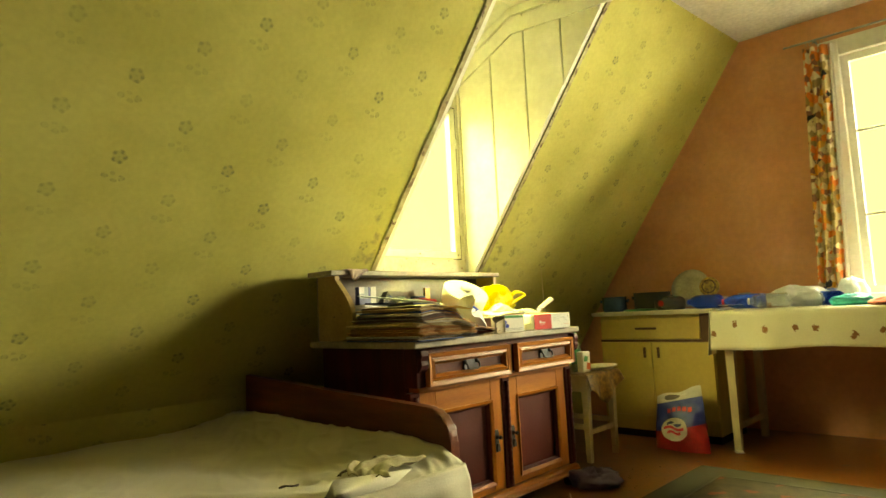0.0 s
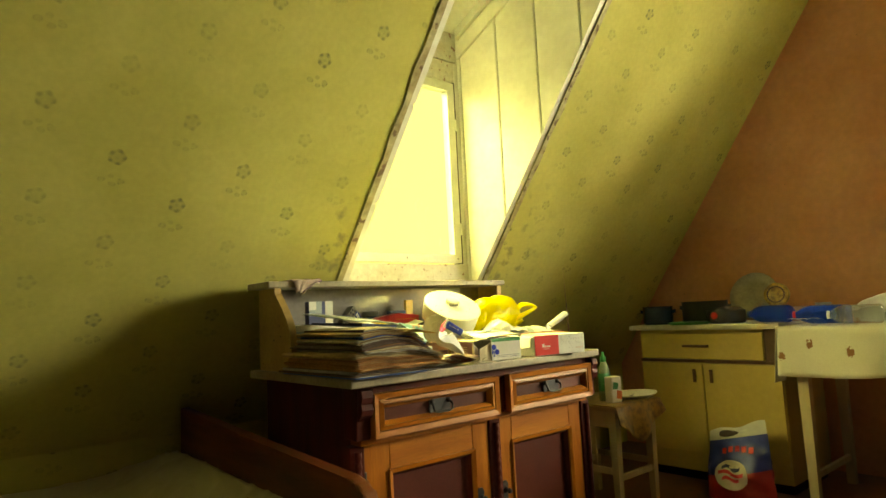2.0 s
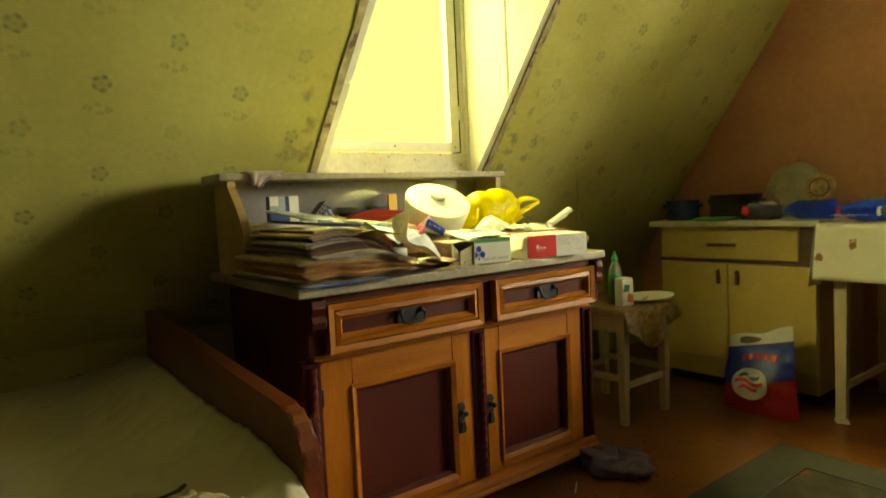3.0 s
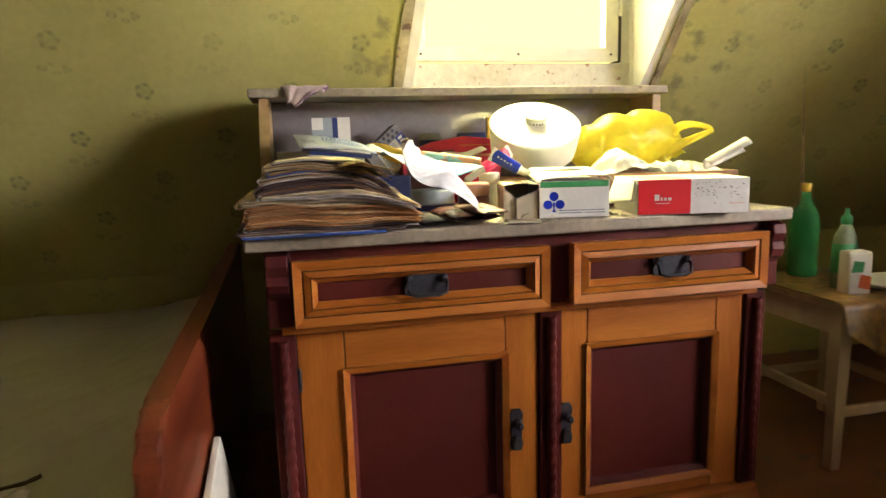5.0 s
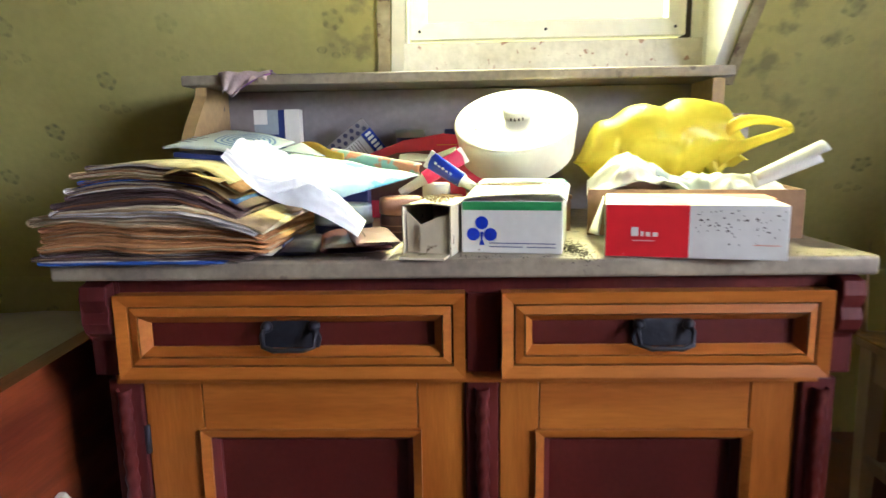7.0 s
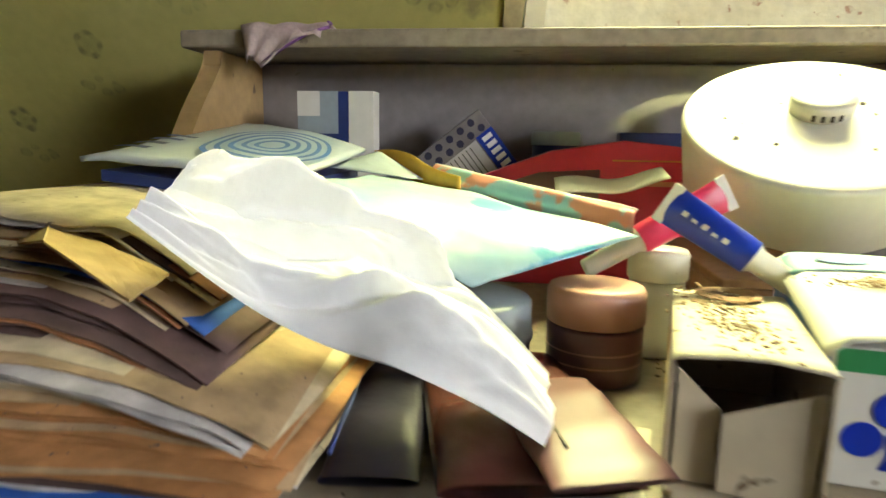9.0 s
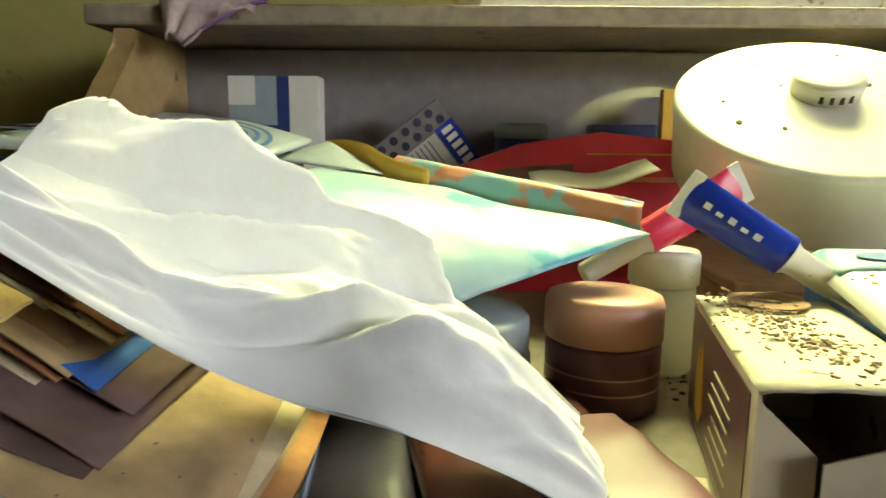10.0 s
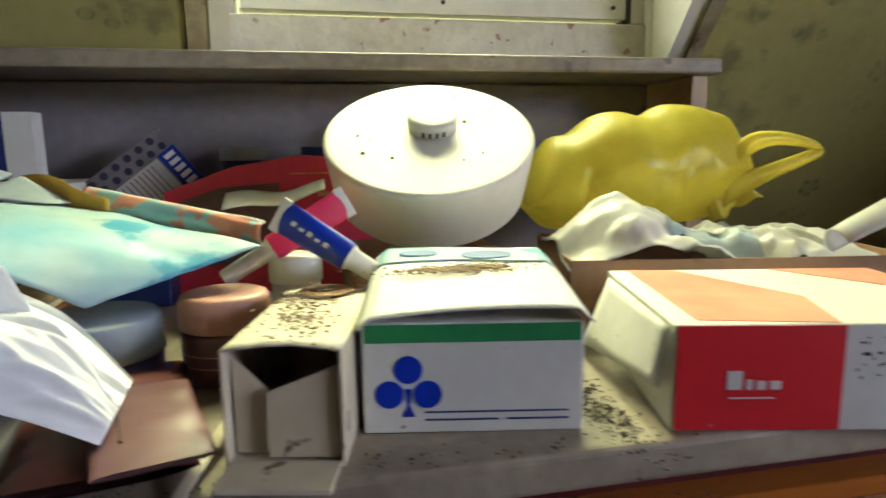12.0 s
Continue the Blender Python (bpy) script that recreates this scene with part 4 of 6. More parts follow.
PALE_BLUE = mat("pale_blue_glossy_page", (0.24, 0.49, 0.60), 0.34, second=(0.50, 0.63, 0.63), scale=13, bump=0.08, bump_scale=30, fine=0.08, spots=((0.08, 0.34, 0.50), 14, 0.56))
GOLD_YELLOW = paint("yellow_print", (0.75, 0.45, 0.03), 0.4)
RED_DARK = mat("crimson_card", (0.74, 0.045, 0.10), 0.4, second=(0.64, 0.04, 0.085), scale=9, fine=0.05)
BLUE_TUBE = paint("blue_tube", (0.012, 0.035, 0.42), 0.3)
PINK_TUBE = paint("carmine_tube", (0.62, 0.03, 0.09), 0.3)
TOP_Z = 0.8005


def on_top(x, y, z=0.0, rz=0.0, rx=0.0, ry=0.0):
    return pose(x, y, TOP_Z + z, rx, ry, rz)


def newspaper(seed, x, y, z, w, d, h, rz, tones, arch, curl):
    """A folded newspaper: thin leaves that arch over the ones below, with a round fold on one side."""
    t = thing("newspaper", "folded yellowed newspaper in an untidy stack", "newspaper", on_top(x, y, z, rz), "newspapers on the washstand")
    n = len(tones)
    for k, tone in enumerate(tones):
        th = min(0.0011, h / n * 0.5)
        jut, end = 0.013 * fnoise(seed * 1.31, k * 2.9, 5.0, 1.7), 0.020 * fnoise(seed * 3.1, k * 1.7, 2.0, 1.3)

        def fn(u, v, k=k, jut=jut, end=end):
            yy = v * d + (1 - v) * (jut + 0.010 * fnoise(u * 3, k * 2.3 + seed, 1.0))
            a = (u - 0.42) / (0.58 if u > 0.42 else 0.42)
            zz = h * (k + 0.5) / n - arch * (a * a if u > 0.42 else 0.45 * a * a)
            front = max(0.0, (0.30 - v) / 0.30)
            level = (z + h * k / n) * 22
            zz += min(1.0, z / 0.03) * (0.3 + 0.7 * front) * (0.0085 * fnoise(u * 2.6, level, v * 1.5) + 0.0026 * fnoise(u * 8, level * 1.6, 6.0 + v * 3)) - arch * 0.22 * front ** 2
            zz += curl * max(0.0, (u - 0.80) / 0.20) ** 2 * (0.4 + k / n) * front
            far = max(0.0, 2 * u - 1)
            zz -= 0.010 * far ** 3 * max(0.0, z - 0.02) / 0.06
            return (u * w + far * (end + 0.012 * fnoise(v * 2.5, k * 1.3 + seed * 2.1, 3.0)), yy, zz)
        part("leaf", sheet(fn, 30, 12, th), NEWS[tone], t, smooth=True)
    rr = h * 0.46

    def fold(u, v):
        a = math.pi / 2 + math.pi * u
        return (0.004 + rr * 1.5 * math.cos(a), v * d, h / 2 + rr * math.sin(a) - arch * 0.45)
    part("fold", sheet(fold, 10, 8, 0.0011), NEWS[tones[0]], t, smooth=True)
    return t


# bottom to top: left end, width, height, tones of the leaves (0-2 browns, 3 tan, 4 grey-white, 5 dark, 6 blue, 7 cream, 8 plum)
STACK = [
    (1.600, 0.265, 0.0065, (6, 6, 4), 0.000, 0.0),
    (1.590, 0.315, 0.0065, (5, 3, 5), 0.002, 0.0),
    (1.606, 0.325, 0.0090, (4, 8, 7, 5), 0.004, 0.0),
    (1.612, 0.318, 0.0095, (1, 0, 3, 1), 0.006, 0.0),
    (1.606, 0.324, 0.0095, (0, 1, 0, 3), 0.008, 0.0),
    (1.608, 0.322, 0.0095, (1, 3, 0, 1), 0.011, 0.0),
    (1.610, 0.318, 0.0085, (2, 1, 1), 0.014, 0.0),
    (1.598, 0.322, 0.0145, (3, 7, 3, 7, 3), 0.017, 0.004),
    (1.636, 0.285, 0.0115, (4, 7, 4, 3, 7), 0.020, 0.0),
    (1.630, 0.272, 0.0105, (5, 8, 2, 5), 0.022, 0.0),
    (1.640, 0.255, 0.0090, (8, 5, 8), 0.023, 0.0),
    (1.634, 0.245, 0.0095, (4, 3, 8, 7), 0.022, 0.0),
    (1.652, 0.225, 0.0080, (6, 2, 3), 0.018, 0.0),
    (1.644, 0.230, 0.0095, (3, 7, 2, 3), 0.014, 0.0),
    (1.660, 0.210, 0.0075, (5, 4, 7), 0.010, 0.0),
]
rnd = random.Random(5)
z = 0.0
for i, (x0, w, h, tones, arch, curl) in enumerate(STACK):
    newspaper(i, x0, 1.826 + 0.018 * rnd.random() + 0.008 * max(0, i - 8), z, w, 0.44 - 0.010 * max(0, i - 8), h, rnd.uniform(-1.6, 1.6), tones, arch, curl)
    z += h + 0.0004

# pile of magazines against the splashback
for i in range(7):
    hh = 0.022
    t = tagged(link_mesh("magazine", box(0, 0.24 - 0.01 * (i % 3), 0, 0.14, 0, hh, 0.003), (GREY_BLUE, NAVY, PAPER, RED_DARK, NEWS[3], GREY_BLUE, PAPER)[i]), "magazine in a pile against the splashback", "magazine", "magazines on the washstand")
    t.matrix_world = on_top(1.655 + 0.006 * (i % 2), 2.335 + 0.004 * (i % 3), i * 0.0225, 1.5 * (i % 3 - 1))


def lerp(a, b, t):
    return tuple(x + (y - x) * t for x, y in zip(a, b))


def spline(points, t):
    """A smooth line through evenly spaced points."""
    n = len(points) - 1
    s = min(t * n, n - 1e-6)
    i = int(s)
    f = s - i
    p = [Vector(points[min(max(k, 0), n)]) for k in (i - 1, i, i + 1, i + 2)]
    return 0.5 * (2 * p[1] + (p[2] - p[0]) * f + (2 * p[0] - 5 * p[1] + 4 * p[2] - p[3]) * f * f + (3 * p[1] - p[0] - 3 * p[2] + p[3]) * f ** 3)


# open magazine on the stack
def open_magazine():
    a, b, c, d = (1.715, 2.005, 0.966), (1.870, 1.985, 0.950), (1.865, 2.265, 0.972), (1.700, 2.325, 1.000)

    def fn(u, v):
        p = lerp(lerp(a, b, u), lerp(d, c, u), v)
        return (p[0], p[1], p[2] + 0.006 * math.sin(u * 3.1) + 0.002 * fnoise(u, v, 0, 4))
    t = thing("open_magazine", "glossy grey magazine with a blue printed drawing", "magazine")
    part("cover", sheet(fn, 20, 14, 0.004), mat("pale_blue_cover", (0.50, 0.55, 0.60), 0.3, second=(0.40, 0.46, 0.53), scale=9, fine=0.05), t, smooth=True)
    for r0 in (0.08, 0.15, 0.22, 0.29, 0.36):
        def arc(u, v, r0=r0):
            ang = 2 * math.pi * u
            r = r0 + 0.030 * v
            uu, vv = 0.66 + r * math.cos(ang) * 0.80, 0.46 - r * math.sin(ang) * 0.95
            x, y, zz = fn(min(max(uu, 0), 1), min(max(vv, 0), 1))
            return (x, y, zz + 0.0036)
        part("printed_ring", sheet(arc, 36, 1), BLUE_PRINT, t, "blue printed ring")
    for k in range(4):
        def bar(u, v, k=k):
            x, y, zz = fn(0.04 + 0.20 * u, 0.10 + 0.085 * k + 0.035 * v)
            return (x, y, zz + 0.0036)
        part("printed_bar", sheet(bar, 8, 1), NAVY, t, "dark blue printed bar")

    def low(u, v):
        p = lerp(lerp((1.735, 2.0, 0.957), (1.86, 1.985, 0.946), u), lerp((1.72, 2.30, 0.966), (1.86, 2.25, 0.950), u), v)
        return p
    part("page_block", sheet(low, 6, 6, 0.008), NAVY, t)


open_magazine()


# crumpled white paper bag draped over the stack
def crumple(u, v, s=1.0, seed=0.0):
    a = abs(fnoise(u * 2.1 + seed, v * 3.0 - u * 1.5, seed, 1.7))
    b = abs(fnoise(u * 5 - v * 2, v * 5 + u, 3 + seed, 1.3))
    return s * (0.55 * (0.5 - a) + 0.25 * (0.4 - b))


def facets(u, v, nu, nv, seed):
    """Flat facets with sharp creases between them, about -0.5 to 0.5."""
    a = u * nu + 0.55 * fnoise(u * 2 + seed, v * 2, seed, 1.3)
    b = v * nv + 0.55 * fnoise(u * 2, v * 2 + seed, 7 + seed, 1.3)
    i, j = math.floor(a), math.floor(b)
    f, g = a - i, b - j
    H = lambda p, q: random.Random(p * 977 + q * 131 + int(seed * 17) * 7919).random() - 0.5
    mid = H(i + 5000, j)
    c = (H(i, j), H(i + 1, j), H(i + 1, j + 1), H(i, j + 1))
    if abs(f - 0.5) > abs(g - 0.5):
        s, e0, e1, t = (f, c[0], c[3], g) if f < 0.5 else (1 - f, c[1], c[2], g)
    else:
        s, e0, e1, t = (g, c[0], c[1], f) if g < 0.5 else (1 - g, c[3], c[2], f)
    k = s * 2
    edge = (t - s) / (1 - k) if k < 0.999 else 0.5
    return (e0 + (e1 - e0) * edge) * (1 - k) + mid * k


BAG_PAPER = mat("white_bag_paper", (0.77, 0.785, 0.79), 0.5, second=(0.69, 0.71, 0.73), scale=8, bump=0.12, bump_scale=60, fine=0.03)


def paper_bag():
    lower = [(1.893, 1.792, 0.951), (1.918, 1.840, 0.905), (1.950, 1.853, 0.884), (1.985, 1.850, 0.876), (2.022, 1.860, 0.856), (2.054, 1.872, 0.832)]
    upper = [(1.907, 1.815, 0.968), (1.903, 1.868, 0.965), (1.927, 1.925, 0.945), (1.962, 1.965, 0.912), (2.010, 1.965, 0.883), (2.058, 1.930, 0.848)]
    t = thing("paper_bag", "crumpled white paper bag sliding off the newspapers", "paper bag")
    nrm = Vector((0.45, -0.25, 0.85))

    def fn(u, v, side=1):
        p = spline(lower, u) * (1 - v) + spline(upper, u) * v
        taper = math.sin(math.pi * (0.06 + 0.88 * u)) ** 0.7
        if side < 0:
            return tuple(p - nrm * 0.004 * taper * math.sin(math.pi * v))
        edge = min(1.0, v / 0.17) * min(1.0, (1 - v) / 0.10)
        rise = 0.012 * min(1.0, v / 0.17) * (1 - 0.75 * max(0.0, v - 0.17)) * taper
        # long creases run down the bag, finer ones across
        w = v + 0.10 * math.sin(u * 4.0 + 1.0)
        off = 0.052 * facets(u * 0.9 + 0.35 * w, w, 2.3, 4.2, 3.0) + 0.026 * facets(u + 0.5 * w, w - 0.25 * u, 2.6, 8.5, 5.0) + 0.003 * facets(u + 0.6 * v, v, 14, 15, 9.0)
        return tuple(p + nrm * (rise + (off - 0.002) * (0.10 + 0.90 * edge) * taper))
    part("front_sheet", sheet(lambda u, v: fn(u, v, 1), 130, 90), BAG_PAPER, t, smooth=True)
    part("back_sheet", sheet(lambda u, v: fn(u, v, -1), 40, 20), BAG_PAPER, t, smooth=True)


paper_bag()


def glossy_page():
    t = thing("glossy_page", "pale blue glossy page with a coloured rolled edge", "page")
    B, F, Y, R = (1.885, 1.995, 0.952), (2.006, 2.016, 0.877), (1.905, 2.235, 0.945), (2.131, 2.080, 0.910)

    def fn(u, v):
        p = lerp(lerp(B, F, u), lerp(Y, R, u), v)
        sag = 0.010 * math.sin(math.pi * u) * math.sin(math.pi * v)
        return (p[0], p[1], p[2] + sag + 0.003 * fnoise(u, v, 1, 4) + 0.003 * crumple(u, v, 1, 5))
    part("page", sheet(fn, 40, 30, 0.0012), PALE_BLUE, t, smooth=True)
    blotch = mat("teal_and_coral_print", (0.26, 0.47, 0.50), 0.4, second=(0.34, 0.56, 0.58), scale=9, fine=0.05, spots=((0.72, 0.31, 0.19), 30, 0.47))
    a, b = Vector((1.893, 2.262, 0.950)), Vector((2.133, 2.105, 0.920))

    def edge(u, v):
        s = 0.24 + 0.76 * u
        p = a.lerp(b, s)
        ang = -0.9 + 2.4 * v
        r = 0.021 - 0.009 * s + 0.002 * fnoise(u, v, 3, 5)
        return (p.x - 0.3 * r * math.cos(ang), p.y - 0.8 * r * math.cos(ang), p.z - 0.004 + r * math.sin(ang))
    part("rolled_edge", sheet(edge, 40, 12, 0.001), blotch, t, "rolled edge printed teal and coral", smooth=True)
    part("rim", tube([edge(k / 16, 1.0) for k in range(17)], 0.0016, 6), PAPER, t, "white rim of the roll", smooth=True)

    def tip(u, v):
        s = -0.06 + 0.42 * u
        p = a.lerp(b, s)
        half = 0.019 * (0.35 + 0.65 * min(1, u * 2.2)) * (1 - 0.45 * max(0, u - 0.5))
        return (p.x, p.y - 0.020, p.z + 0.012 - 0.020 * u + (2 * v - 1) * half + 0.003 * math.sin(u * 7))
    part("yellow_tip", sheet(tip, 18, 6, 0.001), GOLD_YELLOW, t, "bright yellow printed corner", smooth=True)


glossy_page()


def carton(name, label, w, d, h, m, shell, wall=0.0016):
    """A thin-walled carton, open at its front (y = 0)."""
    t = thing(name, label, "box", m)
    part("bottom", box(0, w, 0, d, 0, wall), shell, t)
    part("side", box(0, wall, 0, d, wall, h), shell, t)
    part("side", box(w - wall, w, 0, d, wall, h), shell, t)
    part("back", box(wall, w - wall, d - wall, d, wall, h), shell, t)
    return t


def narrow_carton():
    t = carton("narrow_carton", "narrow cream carton with an open dusty end", 0.074, 0.165, 0.074, on_top(2.117, 1.893, 0, -13), CREAM_CARD)
    # top that bows up at the open end
    def top(u, v):
        return (0.074 * u, 0.165 * v, 0.0745 + 0.004 * (1 - v) * (1 - (2 * u - 1) ** 2) + 0.0008 * fnoise(u, v, 0, 6))
    part("top", sheet(top, 12, 12, 0.0016), DUSTY_CARD, t, smooth=True)
    part("side_print", box(-0.0006, -0.0002, 0.01, 0.16, 0.004, 0.070), PLUM, t, "plum printed side")
    part("flame_print", prism([(0.118, 0.010), (0.132, 0.014), (0.136, 0.030), (0.130, 0.052), (0.124, 0.040), (0.119, 0.058), (0.112, 0.036), (0.110, 0.020)], "x", -0.0012, -0.0007), GOLD_YELLOW, t, "yellow flame-shaped print")
    for k in range(6):
        part("text_bar", box(-0.0012, -0.0007, 0.040 + 0.004 * (k % 2), 0.092 - 0.005 * (k % 3), 0.012 + 0.008 * k, 0.0135 + 0.008 * k), CREAM_CARD, t, "line of small pale print")
    # folded inner flap and the lower flap lying on the marble
    part("flap", prism([(0.026, 0.004), (0.070, 0.004), (0.071, 0.064), (0.026, 0.046)], "y", 0.004, 0.0055), CREAM_CARD, t, "cream end flap")
    part("flap", prism([(0.004, 0.004), (0.026, 0.004), (0.0255, 0.046), (0.004, 0.066)], "y", 0.010, 0.0115), CREAM_CARD, t)
    part("flap", box(0.004, 0.072, -0.034, -0.001, 0.0004, 0.004, 0.0006), CREAM_CARD, t, "bent front flap")
    part("ring_print", lathe([(0.008, 0), (0.022, 0), (0.022, 0.0008), (0.008, 0.0008)], 20, m=Matrix.Translation((0.036, 0.145, 0.0775))), BROWN_CARD, t, "brown printed ring")


narrow_carton()


def disc(r, depth, m, steps=24):
    return lathe([(0, 0), (r, 0), (r, depth), (0, depth)], steps, m=m)


def clover_box():
    w, d, h = 0.150, 0.165, 0.078
    t = thing("clover_box", "white carton with a blue clover and green band", "box", on_top(2.204, 1.917, 0, -11))
    part("body", box(0, w, 0, d, 0, h, 0.0015), WHITE_CARD, t)
    part("green_band", box(0.002, w - 0.002, -0.0006, -0.0001, h - 0.0135, h - 0.001), GREEN_PRINT, t, "green printed band")
    part("side_band", box(-0.0006, -0.0001, 0.002, d - 0.002, h - 0.030, h - 0.001), BLUE_PRINT, t, "pale blue side print")
    for dx, dz in ((-0.0130, 0.0), (0.0130, 0.0), (0.0, 0.0175)):
        part("clover_leaf", disc(0.0098, 0.0005, pose(0.031 + dx, -0.0001, 0.028 + dz, 90)), BLUE_TUBE, t, "blue clover leaf")
    part("clover_stem", prism([(0.0285, 0.032), (0.0335, 0.032), (0.0320, 0.020), (0.0355, 0.012), (0.0265, 0.012), (0.0300, 0.020)], "y", -0.0005, -0.0001), BLUE_TUBE, t)
    for z0, a, b in ((0.0145, 0.042, 0.140), (0.0090, 0.042, 0.092), (0.0090, 0.098, 0.140)):
        part("text_bar", box(a, b, -0.0005, -0.0001, z0, z0 + 0.0013), NAVY, t, "line of small dark print")

    # loose lid panel, lifted at the back
    def lid(u, v):
        x = -0.004 + (w + 0.010) * u
        y = -0.004 + (d + 0.004) * v
        z = h + 0.003 + 0.020 * v + 0.007 * u * (1 - v) + 0.004 * math.sin(math.pi * u) * (1 - v) - 0.010 * max(0, u - 0.93) / 0.07 - 0.008 * max(0, 0.06 - u) / 0.06
        return (x, y, z)
    part("lid", sheet(lid, 30, 16, 0.0014), WHITE_CARD, t, "lifted white lid", smooth=True)

    def band(u, v):
        x, y, z = lid(0.03 + 0.94 * u, 0.70 + 0.28 * v + 0.03 * math.sin(u * 5))
        return (x, y, z + 0.0012)
    part("lid_print", sheet(band, 20, 5, 0.0003), PALE_BLUE, t, "pale blue printed band", smooth=True)
    for u0, v0, r in ((0.25, 0.86, 0.012), (0.62, 0.80, 0.016)):
        x, y, z = lid(u0, v0)
        part("lid_spot", disc(r, 0.0004, Matrix.Translation((x, y, z + 0.0022)) @ pose(0, 0, 0, 7) @ Matrix.Diagonal((1.4, 0.7, 1, 1))), BLUE_PRINT, t, "blue printed spot")
    return t, lid


clover, clover_lid = clover_box()


def crumbs(name, label, material, spots, seed):
    """Loose flakes and mouse dirt: too many to count."""
    r = random.Random(seed)
    bm = bmesh.new()
    for cx, cy, cz, sx, sy, n, size in spots:
        for _ in range(n):
            a = r.gauss(0, 1) * sx, r.gauss(0, 1) * sy
            s = size * (0.5 + r.random())
            m = pose(cx + a[0], cy + a[1], cz + s * 0.25, r.uniform(-15, 15), r.uniform(-15, 15), r.uniform(0, 180))
            q = bmesh.ops.create_cube(bm, size=1, matrix=m @ Matrix.Diagonal((s * (0.8 + 0.9 * r.random()), s * 0.7, s * 0.5, 1)))
    return tagged(link_mesh(name, bm, material), label, "crumbs", kind="stuff")


FLAKES = mat("tan_crumbs", (0.40, 0.30, 0.17), 0.9, second=(0.20, 0.13, 0.07), scale=60)
DIRT = mat("dark_crumbs", (0.06, 0.045, 0.035), 0.9)


def rico_box():
    w, d, h = 0.238, 0.185, 0.075
    t = thing("red_white_carton", "long carton, half red and half white, dirt-stained", "box", on_top(2.408, 1.872, 0, -13))
    part("body", box(0, w, 0, d, 0, h, 0.0015), WHITE_CARD, t)
    part("red_front", box(0.002, 0.113, -0.0006, -0.0001, 0.001, h - 0.001), RED_PRINT, t, "red printed half")
    # lettered mark as plain shapes
    for a, b, z0, z1 in ((0.036, 0.046, 0.030, 0.043), (0.049, 0.053, 0.030, 0.037), (0.056, 0.062, 0.030, 0.036), (0.065, 0.072, 0.030, 0.036), (0.038, 0.068, 0.0235, 0.0245)):
        part("mark", box(a, b, -0.0011, -0.0007, z0, z1), PAPER, t, "white mark")
    r = random.Random(12)
    for _ in range(60):
        a, z0, ln = 0.120 + 0.112 * r.random(), 0.016 + 0.052 * r.random() ** 0.7, 0.0012 + 0.005 * r.random() ** 3
        hgt = 0.0008 + 0.0016 * r.random()
        part("mould_spot", prism([(a, z0), (a + ln, z0 - 0.0004), (a + ln * 0.8, z0 + hgt), (a + ln * 0.2, z0 + hgt * 0.8)], "y", -0.0005, -0.0001), DIRT, t)
    part("line_of_print", box(0.195, 0.228, -0.0005, -0.0001, 0.020, 0.0212), CORAL, t, "faint red line of print")
    part("end_print", box(w + 0.0001, w + 0.0007, 0.002, d - 0.002, 0.001, h - 0.001), PLUM, t, "dark printed end")
    part("top_print", prism([(0.018, 0.010), (0.110, 0.002), (0.125, 0.075), (0.060, 0.180), (0.018, 0.182)], "z", h + 0.0001, h + 0.0006), CORAL, t, "faded coral top print")
    part("top_print", prism([(0.150, 0.182), (0.230, 0.090), (0.243, 0.095), (0.243, 0.182)], "z", h + 0.0001, h + 0.0006), CORAL, t, "faded coral top print")
    # torn side flap
    def flap(u, v):
        return (-0.004 - 0.018 * u * (0.3 + v), 0.004 + 0.16 * v, h - 0.002 - 0.062 * u * (0.7 + 0.3 * v))
    part("flap", sheet(flap, 6, 10, 0.0014), WHITE_CARD, t, "bent white side flap", smooth=True)


rico_box()


def open_cardboard_box():
    t = carton("cardboard_box", "low open brown cardboard box", 0.345, 0.20, 0.080, on_top(2.425, 2.082, 0, -11), BROWN_CARD, 0.003)
    part("front", box(0.003, 0.342, 0, 0.003, 0.003, 0.080), BROWN_CARD, t)
    return t


open_cardboard_box()


def blob_bag(name, label, cat, material, center, size, seed, m=None, sharp=0.25, steps=(44, 26)):
    """A soft plastic bag: an uneven, creased body."""
    t = thing(name, label, cat, m or Matrix.Translation(center))

    def fn(u, v):
        a, b = 2 * math.pi * u, math.pi * (v - 0.5)
        ca, sa = math.cos(a), math.sin(a)
        d = Vector((ca * math.cos(b), sa * math.cos(b), math.sin(b)))
        k = 1 + 0.30 * fnoise(d.x + seed, d.y, d.z, 1.3) + sharp * 0.5 * (0.4 - abs(fnoise(d.x * 1.2, d.y + seed, d.z, 2.6))) + 0.02 * fnoise(d.x, d.y, d.z + seed, 6) + sharp * 0.42 * facets(u, v, 9, 6, seed)
        p = Vector((d.x * size[0], d.y * size[1], d.z * size[2])) * k
        if p.z < -size[2] * 0.72:
            p.z = -size[2] * 0.72
        return tuple(p)
    part("body", sheet(fn, steps[0], steps[1], close_u=True), material, t, smooth=True)
    return t


